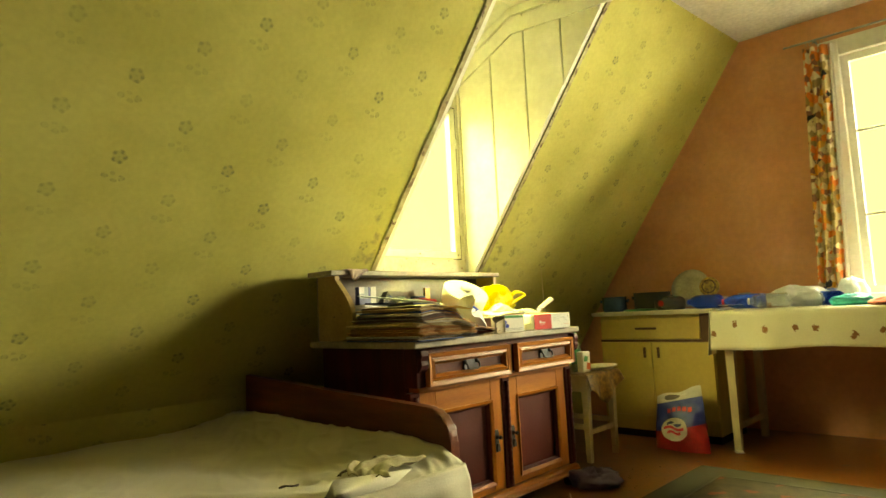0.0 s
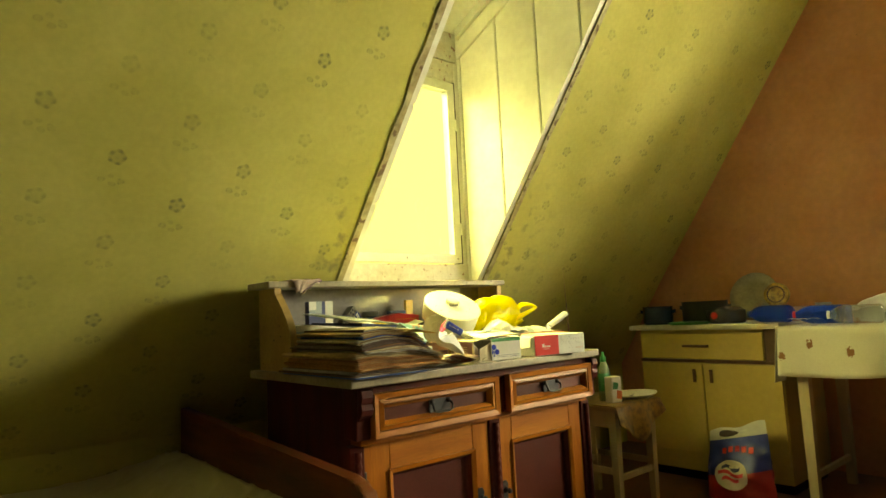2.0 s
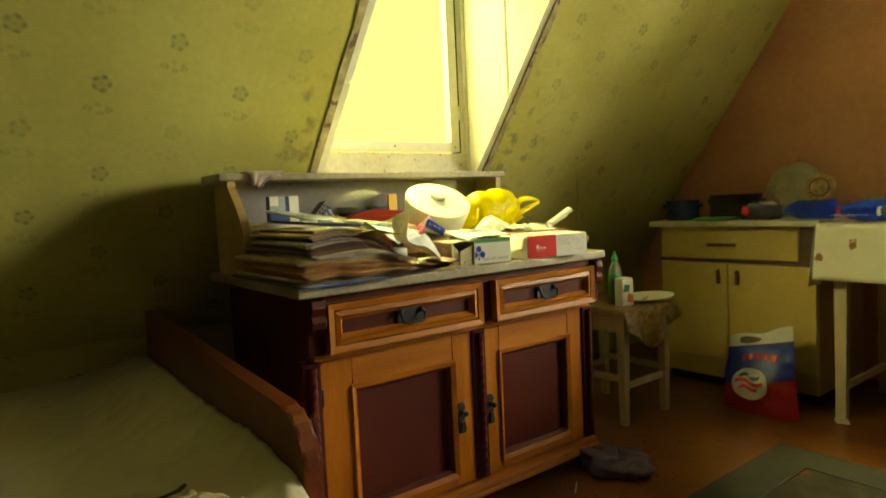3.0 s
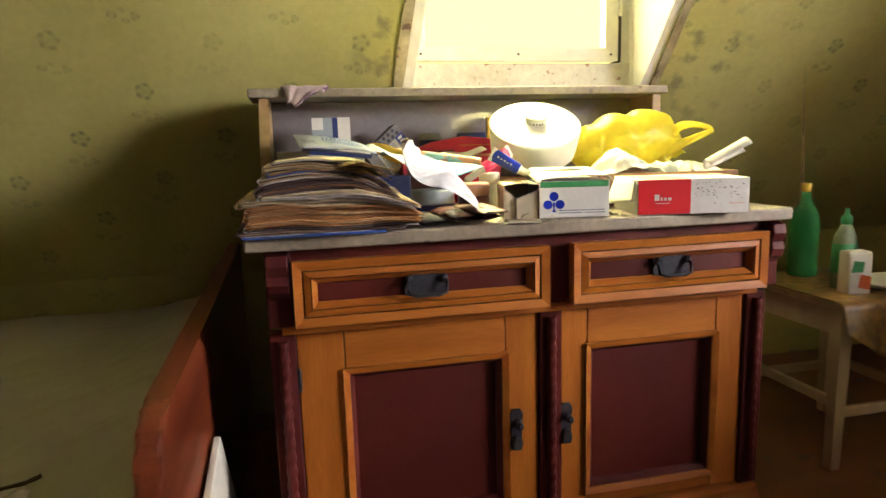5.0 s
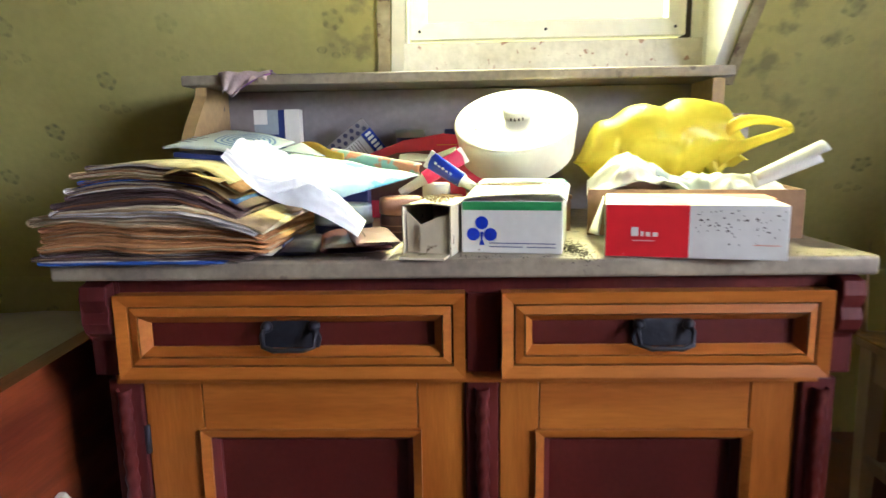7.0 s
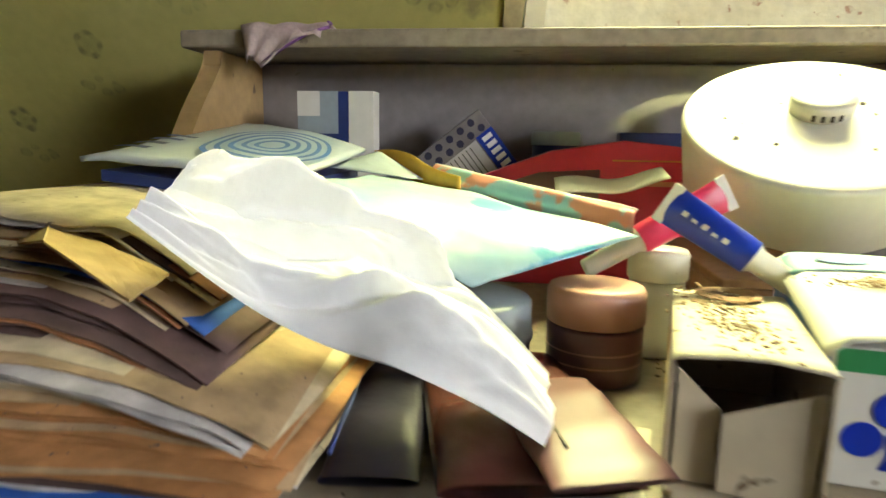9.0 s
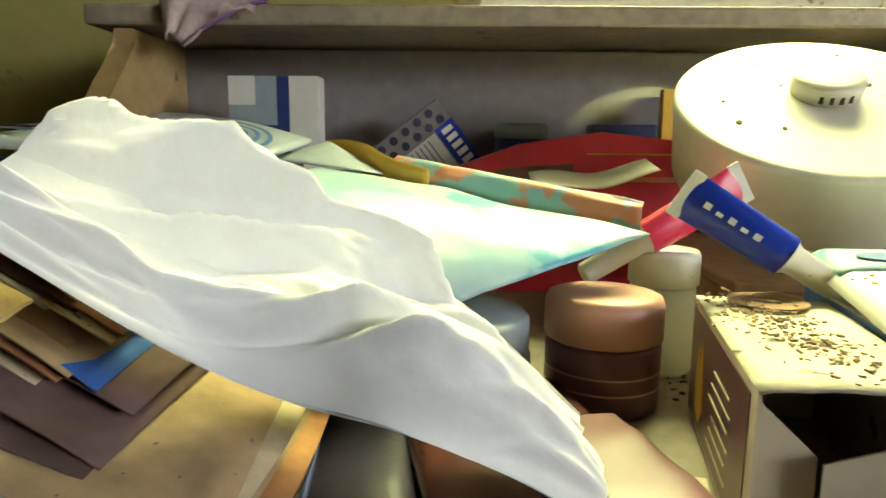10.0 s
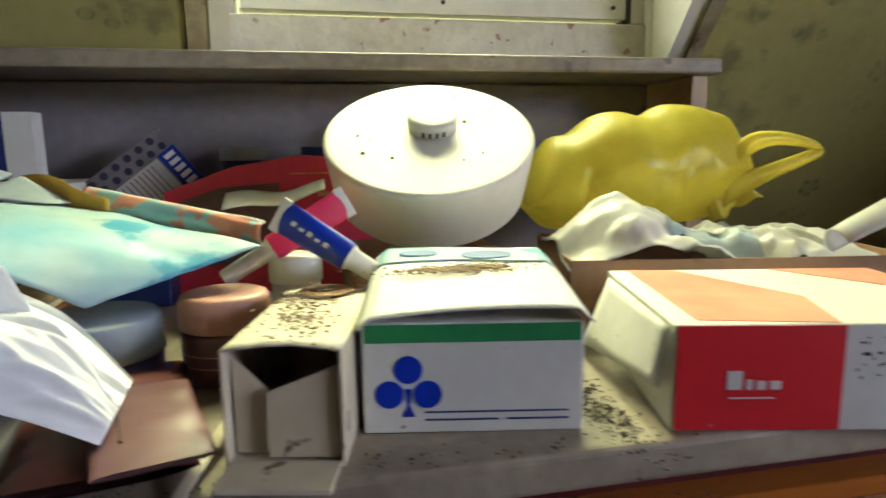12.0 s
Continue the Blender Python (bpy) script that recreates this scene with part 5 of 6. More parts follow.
def yellow_bag():
    t = thing("yellow_bag", "stuffed yellow plastic carrier bag with a loop handle", "plastic bag", pose(2.432, 2.292, TOP_Z) @ Matrix.Diagonal((0.89, 0.80, 0.975, 1)))
    # along the bag: height of its top, height of its underside, half depth
    tops = [(0, 0.125, 0), (0, 0.200, 0), (0, 0.214, 0), (0, 0.236, 0), (0, 0.243, 0), (0, 0.236, 0), (0, 0.250, 0), (0, 0.251, 0), (0, 0.246, 0), (0, 0.232, 0), (0, 0.176, 0)]
    lows = [(0, 0.12, 0), (0, 0.09, 0), (0, 0.086, 0), (0, 0.086, 0), (0, 0.086, 0), (0, 0.086, 0), (0, 0.086, 0), (0, 0.088, 0), (0, 0.092, 0), (0, 0.105, 0), (0, 0.145, 0)]

    def fn(u, v):
        hi, lo = spline(tops, u).y, spline(lows, u).y
        a = 2 * math.pi * v
        mid, half = (hi + lo) / 2, (hi - lo) / 2
        waist = 1 - 0.22 * math.exp(-((u - 0.215) / 0.025) ** 2) * (0.5 - 0.5 * math.sin(a))
        d = (0.012 + 0.080 * math.sin(math.pi * min(1, 0.08 + 0.9 * u)) ** 0.6) * waist
        c, s = math.cos(a), math.sin(a)
        k = 1 + 0.16 * facets(u * 1.1 + v * 0.5, v, 3.0, 6.0, 2.0) + 0.07 * facets(u - v, v + u * 0.6, 9, 13, 4.0) + 0.07 * math.cos(a * 9 + 2) * max(0.0, (u - 0.72) / 0.28)
        kz = 1 + 0.25 * (k - 1)
        peak = abs(s) ** 1.25 * (1 if s > 0 else -1)
        return (0.012 + 0.370 * u, d * 1.2 * c * k, max(0.001, mid + half * peak * kz))
    part("body", sheet(fn, 90, 72), YELLOW_BAG, t, smooth=True)
    loop = [(0.315, -0.062, 0.166), (0.345, -0.070, 0.196), (0.385, -0.072, 0.204), (0.430, -0.074, 0.199), (0.462, -0.075, 0.188), (0.440, -0.074, 0.178), (0.395, -0.072, 0.164), (0.345, -0.066, 0.146), (0.310, -0.060, 0.132)]

    def strap(u, v):
        p = spline(loop, u)
        w = 0.015 + 0.026 * abs(2 * u - 1) ** 2.5
        return (p.x - 0.2 * w * (v - 0.5), p.y - 0.008 * math.sin(math.pi * v), p.z + w * (v - 0.5))
    part("handle", sheet(strap, 48, 6, 0.0012), YELLOW_BAG, t, "yellow loop handle", smooth=True)

    def tail(u, v):
        return (0.275 + 0.085 * u + 0.02 * v, -0.058 - 0.008 * math.sin(9 * u), 0.140 - 0.050 * v * (1 - 0.75 * u) + 0.003 * math.sin(17 * u))
    part("tail", sheet(tail, 16, 8, 0.001), YELLOW_BAG, t, "slack lower corner of the bag", smooth=True)


yellow_bag()


def white_bag():
    t = thing("white_bag", "crumpled white plastic bag with blue print in a cardboard box", "plastic bag", pose(2.60, 2.13, 0.862, 0, 0, -11))

    def fn(u, v):
        x = -0.165 + 0.33 * u
        y = -0.080 + 0.17 * v
        hump = 0.075 * math.exp(-((u - 0.22) / 0.20) ** 2) + 0.028 * math.exp(-((u - 0.75) / 0.3) ** 2)
        z = hump * math.sin(math.pi * (0.12 + 0.76 * v)) + (0.034 * facets(u + 0.4 * v, v, 7, 4, 7.0) + 0.012 * facets(u, v - 0.5 * u, 16, 9, 8.0) + 0.006) * (0.5 + math.sin(math.pi * u) * 0.5)
        return (x, y, z)
    part("body", sheet(fn, 96, 54, 0.0012), WHITE_BAG, t, smooth=True)

    def stripe(u, v):
        x, y, zz = fn(0.36 + 0.26 * u, 0.10 + 0.30 * v + 0.05 * math.sin(u * 5))
        return (x, y, zz + 0.0022)
    part("print", sheet(stripe, 30, 8), GREY_BLUE, t, "blue-grey print", smooth=True)


white_bag()


def rolled_paper():
    def fn(u, v):
        a = -0.6 + 3.4 * v
        r = 0.019 + 0.006 * u
        return (0.115 * u, r * math.cos(a), 0.02 + r * math.sin(a))
    t = tagged(link_mesh("rolled_paper", sheet(fn, 12, 18, 0.0012), WHITE_BAG, True), "loosely rolled sheet of white film", "paper")
    t.matrix_world = pose(2.700, 2.035, 0.872, 0, -24, -6)


rolled_paper()


def drum_lid():
    """A round white drum with a stub in its middle, leaning back."""
    C = Vector((2.308, 2.208, 1.009))
    up = Vector((-0.10, -0.53, 0.85)).normalized()
    q = up.to_track_quat("Z", "Y").to_matrix().to_4x4()
    t = thing("white_drum", "round white plastic drum with a stub knob, tilted", "drum", Matrix.Translation(C) @ q)
    R = 0.118
    part("body", lathe([(0, -0.078), (R * 0.90, -0.078), (R * 0.94, -0.072), (R * 0.985, -0.02), (R, -0.006), (R * 0.998, -0.003), (R * 0.985, -0.0008), (R * 0.965, 0.0), (R * 0.93, 0.0), (0.05, 0.0), (0, 0.0)], 56), WHITE_PLASTIC, t, smooth=True)
    part("knob", lathe([(0, 0.0165), (0.020, 0.0165), (0.0265, 0.0155), (0.028, 0.0135), (0.027, 0.0002), (0, 0.0)], 28, m=Matrix.Translation((0.004, 0.012, 0.0003))), WHITE_PLASTIC, t, "white stub knob", smooth=True)
    for k, a in enumerate((-112, -96, -80, -64)):
        part("digit_mark", prism([(-0.0017, -0.003), (0.0017, -0.003), (0.0014, 0.003), (-0.0014, 0.003)], "y", -0.0005, 0.0005), DIRT, t, "small dark number").matrix_local = pose(0.004 + 0.0277 * math.cos(radians(a)), 0.012 + 0.0277 * math.sin(radians(a)), 0.0060, 0, 0, a + 90)
    r = random.Random(8)
    for _ in range(16):
        a, rr = r.uniform(0, 6.28), r.uniform(0.03, 0.1)
        part("speck", disc(0.0012 + 0.0016 * r.random(), 0.0008, Matrix.Translation((rr * math.cos(a), rr * math.sin(a), 0.0001)), 7), DIRT if r.random() < 0.6 else PAPER, t)


drum_lid()
tray = thing("cardboard_tray", "dusty brown cardboard box under the drum", "box", on_top(2.215, 2.135))
part("body", box(0, 0.19, 0, 0.285, 0, 0.058, 0.002), BROWN_CARD, tray)
part("lid", box(-0.002, 0.192, -0.002, 0.287, 0.0585, 0.067, 0.002), BROWN_CARD, tray)


def jar():
    t = thing("cosmetic_jar", "plum cosmetic jar with a dusty pink lid", "jar", on_top(2.099, 2.063))
    part("body", lathe([(0, 0), (0.034, 0), (0.037, 0.003), (0.037, 0.041), (0.035, 0.044), (0, 0.044)], 36), PLUM, t, smooth=True)
    part("lid", lathe([(0.0355, 0.0445), (0.0378, 0.046), (0.0378, 0.068), (0.036, 0.0725), (0.032, 0.074), (0, 0.0735)], 36), PINK_LID, t, "pale pink screw lid", smooth=True)
    for z0 in (0.016, 0.026):
        part("label_line", lathe([(0.0372, z0), (0.0374, z0), (0.0374, z0 + 0.0012), (0.0372, z0 + 0.0012)], 30), PINK_LID, t)


jar()


def squeeze_tube(name, label, a, b, width, main, capmat, cap=0.02):
    a, b = Vector(a), Vector(b)
    L = (b - a).length
    zd = (b - a).normalized()
    xd = (Vector((0, 0, 1)) - zd * zd.z).normalized()
    yd = zd.cross(xd)
    q = Matrix((xd, yd, zd)).transposed().to_4x4()
    t = thing(name, label, "tube", Matrix.Translation(a) @ q)

    def fn(u, v):
        ang = 2 * math.pi * v
        rx = width / 2 * (1 - 0.15 * u)
        ry = 0.0012 + (width / 2 * 0.62) * min(1, u * 1.15) ** 0.8
        return (rx * math.cos(ang), ry * math.sin(ang), L * u)
    part("body", sheet(fn, 14, 24), main, t, smooth=True)
    part("crimp", box(-width / 2 * 1.04, width / 2 * 1.04, -0.0014, 0.0014, -0.005, 0.004, 0.0006), PAPER, t, "pale crimped end")
    part("cap", lathe([(width * 0.40, L), (width * 0.30, L + 0.004), (width * 0.27, L + cap), (width * 0.22, L + cap + 0.002), (0, L + cap + 0.002)], 18), capmat, t, "white cap", smooth=True)
    return t


rt = squeeze_tube("red_tube", "carmine squeeze tube with a pale end", (2.207, 2.124, 0.942), (2.138, 2.114, 0.902), 0.030, PINK_TUBE, WHITE_CARD, 0.050)
bt = squeeze_tube("blue_tube", "blue squeeze tube with pale lettering and white cap", (2.150, 2.070, 0.937), (2.206, 2.050, 0.901), 0.031, BLUE_TUBE, WHITE_PLASTIC, 0.045)
for i in range(5):
    b_ = part("text_bar", box(-0.005, -0.001 - 0.0015 * (i % 2), -0.0004, 0.0004, 0, 0.0045), PAPER, bt, "pale letter")
    b_.matrix_local = pose(0.004, 0.0050 + 0.00125 * i, 0.012 + 0.0085 * i)


def loose_leaves():
    t = thing("white_cap_jar", "low round white jar with a plain cap", "jar", on_top(2.158, 2.128))
    part("body", lathe([(0, 0), (0.022, 0), (0.0235, 0.003), (0.0235, 0.066), (0, 0.066)], 28), WHITE_CARD, t, smooth=True)
    part("cap", lathe([(0.0240, 0.0665), (0.0255, 0.068), (0.0255, 0.089), (0.0235, 0.0925), (0, 0.0925)], 28), WHITE_PLASTIC, t, "white screw cap", smooth=True)

    def curl(u, v):
        return (2.075 + 0.118 * u, 2.255 + 0.05 * v + 0.012 * math.sin(u * 3), 0.926 + 0.018 * u * u + 0.016 * v * (1 - 0.4 * u) + 0.003 * math.sin(u * 8))
    tagged(link_mesh("curled_leaflet", sheet(curl, 18, 6, 0.001), PAPER, True), "curled grey-white leaflet lying on the rolled page", "paper")

    def fold(u, v):
        return (1.842 + 0.085 * u + 0.012 * v, 2.170 + 0.075 * v * (1 - 0.5 * u), 0.957 - 0.010 * u + 0.018 * v * (1 - abs(2 * u - 0.8)))
    tagged(link_mesh("folded_leaflet", sheet(fold, 16, 8, 0.001), GREY_BLUE, True), "folded grey-blue leaflet beside the open magazine", "paper")


loose_leaves()


def pouches():
    def body(w, d, h, seed):
        def fn(u, v):
            a = 2 * math.pi * v
            s = abs(math.cos(a)) ** 0.5 * (1 if math.cos(a) > 0 else -1)
            x = w / 2 * s
            z = h / 2 * math.sin(a) * max(0.05, math.sin(math.pi * u)) ** 0.45 + h / 2
            return (x, d * (u - 0.5), z + 0.003 * fnoise(u, v, seed, 4))
        return sheet(fn, 28, 28)
    t = thing("brown_pouch", "glossy brown pouch lying on the marble", "pouch", on_top(2.035, 1.952, 0, 12))
    part("body", body(0.105, 0.19, 0.030, 2), LEATHER, t, smooth=True)
    part("snap", lathe([(0, 0), (0.006, 0), (0.006, 0.002), (0.003, 0.004), (0, 0.004)], 12, m=Matrix.Translation((0.004, -0.035, 0.0285))), PAPER, t, "pale snap button", smooth=True)
    t = thing("navy_pouch", "slack dark navy pouch between newspapers and brown pouch", "pouch", on_top(1.957, 1.955, 0, 6))
    part("body", body(0.052, 0.185, 0.020, 8), mat("dark_navy_film", (0.022, 0.018, 0.04), 0.3, second=(0.014, 0.012, 0.028), scale=9, bump=0.3, bump_scale=40), t, smooth=True)
    part("zip_edge", tube([(-0.022, -0.080 + 0.016 * k, 0.0185 + 0.001 * math.sin(k)) for k in range(11)], 0.0016, 6), NAVY, t, "dark zip edge", smooth=True)
    t = thing("pearly_sachet", "pearly pink sachet with dark print", "sachet", pose(2.070, 1.905, 0.822, 4, 0, 18))
    part("body", body(0.064, 0.110, 0.014, 5), PEARL, t, smooth=True)
    for k, (z0, ln) in enumerate(((-0.012, 0.010), (-0.004, 0.014), (0.004, 0.008))):
        part("text_bar", box(-0.016, -0.0145, -0.03 + k * 0.012, -0.03 + k * 0.012 + ln, 0.0120, 0.0142), DIRT, t, "dark print")
    t = tagged(link_mesh("white_strip", box(-0.004, 0.004, -0.045, 0.045, 0, 0.0015, 0.0004), CREAM_CARD), "narrow white plastic strip over the marble edge", "strip")
    t.matrix_world = pose(2.105, 1.895, 0.8075, 8, 0, -14)
    t = thing("round_tin", "low round grey tin with a dark base", "tin", on_top(2.000, 2.052))
    part("base", lathe([(0, 0), (0.046, 0), (0.049, 0.003), (0.049, 0.030), (0, 0.030)], 36), NAVY, t, "dark blue base", smooth=True)
    part("lid", lathe([(0.0495, 0.0305), (0.0510, 0.032), (0.0510, 0.036), (0.0495, 0.038), (0.0495, 0.060), (0.047, 0.063), (0, 0.062)], 36), GREY_BLUE, t, "dull grey lid", smooth=True)


pouches()


def back_row():
    # printed white package standing on the magazines
    t = thing("printed_package", "white package printed with navy and grey squares", "box", pose(1.748, 2.372, 0.9595, 0, 0, 0))
    part("body", box(0, 0.100, 0, 0.030, 0, 0.083, 0.001), NAVY, t)
    part("pale_end", box(0.068, 0.1005, -0.0008, 0.0308, -0.0002, 0.0835), WHITE_CARD, t, "cream printed end")
    part("grey_square", box(0.0004, 0.054, -0.0006, -0.0001, 0.030, 0.0832), GREY_BLUE, t, "grey printed square")
    part("pale_square", box(0.0004, 0.030, -0.0014, -0.0007, 0.052, 0.0832), WHITE_CARD, t, "cream printed square")
    # dark tin that props the leaning carton
    tagged(link_mesh("dark_box", box(1.905, 2.0, 2.33, 2.47, TOP_Z, 0.885, 0.003), NAVY), "dark flat box by the splashback", "box")
    t = thing("blue_carton", "blue and grey patterned carton leaning askew", "box", pose(1.912, 2.385, 0.905, -14, 52, 10))
    part("body", box(-0.050, 0.050, 0, 0.032, 0, 0.135, 0.001), mat("grey_tan_print", (0.16, 0.15, 0.14), 0.5, second=(0.11, 0.10, 0.10), scale=14, spec=0.1), t)
    part("blue_band", box(-0.022, 0.0504, -0.0008, 0.0325, 0.108, 0.1352), paint("matt_blue_band", (0.012, 0.03, 0.24), 0.8, spec=0.1), t, "bright blue band")
    part("white_panel", box(-0.020, 0.049, -0.0009, -0.0002, 0.030, 0.106), paint("grey_white_print", (0.42, 0.42, 0.40), 0.8, spec=0.1), t, "white text panel")
    for k in range(9):
        part("text_bar", box(-0.017, 0.044 - 0.006 * (k % 3), -0.0014, -0.001, 0.038 + 0.0068 * k, 0.0392 + 0.0068 * k), DIRT, t, "line of small print")
    for k in range(6):
        part("letter", box(-0.017 + 0.0105 * k, -0.0105 + 0.0105 * k, -0.0014, -0.0009, 0.114, 0.129), PAPER, t, "white letter")
    dark_spot = paint("matt_dark_spot", (0.025, 0.025, 0.05), 0.8, spec=0.1)
    for i in range(2):
        for j in range(6):
            part("spot", disc(0.0052, 0.0005, Matrix.Translation((-0.042 + 0.0135 * i, -0.0003, 0.022 + 0.0185 * j + 0.008 * i)) @ pose(0, 0, 0, 90), 10), dark_spot, t)
    # can
    t = thing("blue_can", "small blue can with a white lid", "can", on_top(2.083, 2.470))
    part("body", lathe([(0, 0), (0.031, 0), (0.032, 0.002), (0.032, 0.178), (0, 0.178)], 28), NAVY, t, smooth=True)
    part("lid", lathe([(0.0325, 0.1785), (0.0335, 0.180), (0.0335, 0.194), (0.031, 0.197), (0, 0.196)], 28), GREY_BLUE, t, "grey-white lid", smooth=True)
    # red box
    t = thing("crimson_box", "long crimson cardboard box with slanted top", "box", pose(0, 0, 0))
    out = [(1.988, TOP_Z), (2.272, TOP_Z), (2.272, 0.975), (2.165, 0.986), (2.075, 0.972), (1.988, 0.940)]
    part("body", prism(out, "y", 2.385, 2.432, 0.0015), RED_DARK, t)
    part("gold_line", box(2.150, 2.268, 2.3838, 2.3848, 0.9605, 0.9620), GOLD_YELLOW, t)
    part("text_bar", box(2.185, 2.262, 2.3838, 2.3848, 0.930, 0.936), CORAL, t, "faded line of print")
    # dark plum panel on the left of the box front
    part("dark_panel", prism([(2.00, 0.84), (2.135, 0.84), (2.135, 0.950), (2.06, 0.945), (2.00, 0.925)], "y", 2.3838, 2.3848), PLUM, t, "dark plum panel")
    t = tagged(link_mesh("navy_case", box(2.165, 2.245, 2.440, 2.470, TOP_Z, 0.997, 0.002), NAVY), "thin navy case behind the crimson box", "case")
    tagged(link_mesh("yellow_card", box(2.252, 2.290, 2.448, 2.462, TOP_Z, 1.040, 0.001), GOLD_YELLOW), "narrow yellow carton standing behind the drum", "box")


back_row()


def ledge_rag():
    t = thing("rag", "small pinkish cloth with a purple hem over the ledge", "cloth")
    path = [(2.50, 1.1225), (2.44, 1.1225), (2.375, 1.124), (2.361, 1.118), (2.356, 1.105), (2.352, 1.075)]

    def fn(u, v):
        p = spline([(0, y, z) for y, z in path], v)
        w = 0.115 - 0.09 * max(0, v - 0.62) / 0.38
        x = 1.655 + 0.035 * v + (u * w) + 0.012 * (1 - v)
        return (x, p.y - 0.006 * abs(math.sin(u * 9)) * v, p.z + 0.003 * abs(math.sin(u * 8)) + (0.006 * math.sin(u * 6) if v > 0.6 else 0))
    part("cloth", sheet(fn, 22, 22, 0.0015), mat("dusty_pink_cloth", (0.50, 0.40, 0.38), 0.9, second=(0.42, 0.32, 0.31), scale=14, bump=0.2, bump_scale=150), t, smooth=True)
    part("hem", tube([fn(1, 0.35 + 0.13 * k) for k in range(6)], 0.0022, 6), mat("purple_thread", (0.20, 0.08, 0.25), 0.8), t, "purple hem", smooth=True)


ledge_rag()
crumbs("crumbs_on_marble", "scattered dark crumbs on the marble top", DIRT, [(2.376, 1.93, 0.801, 0.010, 0.045, 420, 0.0016), (2.62, 1.88, 0.801, 0.08, 0.02, 90, 0.0013), (2.20, 1.872, 0.801, 0.16, 0.008, 110, 0.0013), (2.17, 2.09, 0.801, 0.02, 0.02, 60, 0.002)], 3)
crumbs("crumbs_on_cartons", "tan crumbs heaped on the carton tops", FLAKES, [(2.165, 1.97, 0.8785, 0.012, 0.035, 330, 0.0015), (2.290, 1.992, 0.8972, 0.026, 0.009, 700, 0.0015)], 4)

# white board between bed and washstand
t = tagged(link_mesh("white_board", prism([(1.956, 0.380), (1.60, 0.305), (1.58, 0.0), (2.22, 0.0)], "x", 1.502, 1.516, 0.002), WHITE_PAINT), "white painted board standing between bed and washstand", "board")


def bed_cloth():
    t = thing("bunched_cloth", "bunched khaki cloth lying on the bed sheet", "cloth", pose(1.19, 1.585, 0.442, 0, 0, 28))

    def fn(u, v):
        x, y = 0.24 * (u - 0.5), 0.13 * (v - 0.5)
        return (x + 0.02 * fnoise(u, v, 1, 3), y + 0.03 * math.sin(u * 5), 0.016 + 0.020 * abs(math.sin(v * 7 + 2 * fnoise(u, v, 3, 2))) * math.sin(math.pi * u) + 0.010 * fnoise(u, v, 0, 6))
    part("cloth", sheet(fn, 40, 36, 0.002), mat("khaki_cloth", (0.42, 0.38, 0.26), 0.9, second=(0.30, 0.26, 0.16), scale=12, bump=0.2, bump_scale=150), t, smooth=True)


bed_cloth()


def brown_tape():
    """Dark brown frayed strips on the sheet."""
    frayed = mat("dark_brown_braid", (0.055, 0.032, 0.016), 0.9, second=(0.03, 0.018, 0.01), scale=30)
    for x, y, length, rz in ((0.905, 1.66, 0.055, -8), (1.13, 1.66, 0.17, 22), (1.22, 1.70, 0.12, 30)):
        def strip(u, v, length=length):
            return (length * (u - 0.5), 0.012 * (v - 0.5) + 0.010 * math.sin(u * 6), 0.006 + 0.003 * fnoise(u, v, length * 9, 5) + 0.003 * math.sin(math.pi * v))
        t = tagged(link_mesh("brown_braid", sheet(strip, 16, 4, 0.002), frayed, True), "frayed dark brown strip lying on the sheet", "braid", "brown strips on the bed")
        t.matrix_world = pose(x, y, 0.446, 0, 0, rz)


brown_tape()


def tan_flap():
    """A stiff tan paper strip with a sharp fold, sticking out of the newspaper pile."""
    t = thing("paper_strip", "folded stiff tan paper strip sticking out of newspapers", "paper")
    stiff = mat("stiff_tan_paper", (0.46, 0.33, 0.14), 0.75, second=(0.38, 0.26, 0.10), scale=14, bump=0.15, bump_scale=60)
    ridge = (Vector((1.775, 1.900, 0.934)), Vector((1.825, 1.833, 0.933)))
    for name, end in (("long_leg", (Vector((1.879, 1.842, 0.919)), Vector((1.886, 1.801, 0.917)))), ("short_leg", (Vector((1.66, 1.988, 0.917)), Vector((1.737, 1.904, 0.916))))):
        def fn(u, v, end=end):
            p = ridge[0].lerp(ridge[1], v).lerp(end[0].lerp(end[1], v), u)
            return (p.x, p.y, p.z + 0.0015 * fnoise(u, v, 2, 4) * u)
        part(name, sheet(fn, 12, 8, 0.0012), stiff, t)


tan_flap()

# ---- stool things ----
GREEN_GLASS = tinted_plastic("green_bottle_glass", (0.04, 0.36, 0.09), 0.55, 0.06)
CLEAR_PLASTIC = tinted_plastic("clear_plastic", (0.86, 0.91, 0.93), 0.85, 0.05)
BLUE_PLASTIC = tinted_plastic("blue_plastic", (0.02, 0.11, 0.92), 0.72, 0.05)
SEAT_Z = 0.5045


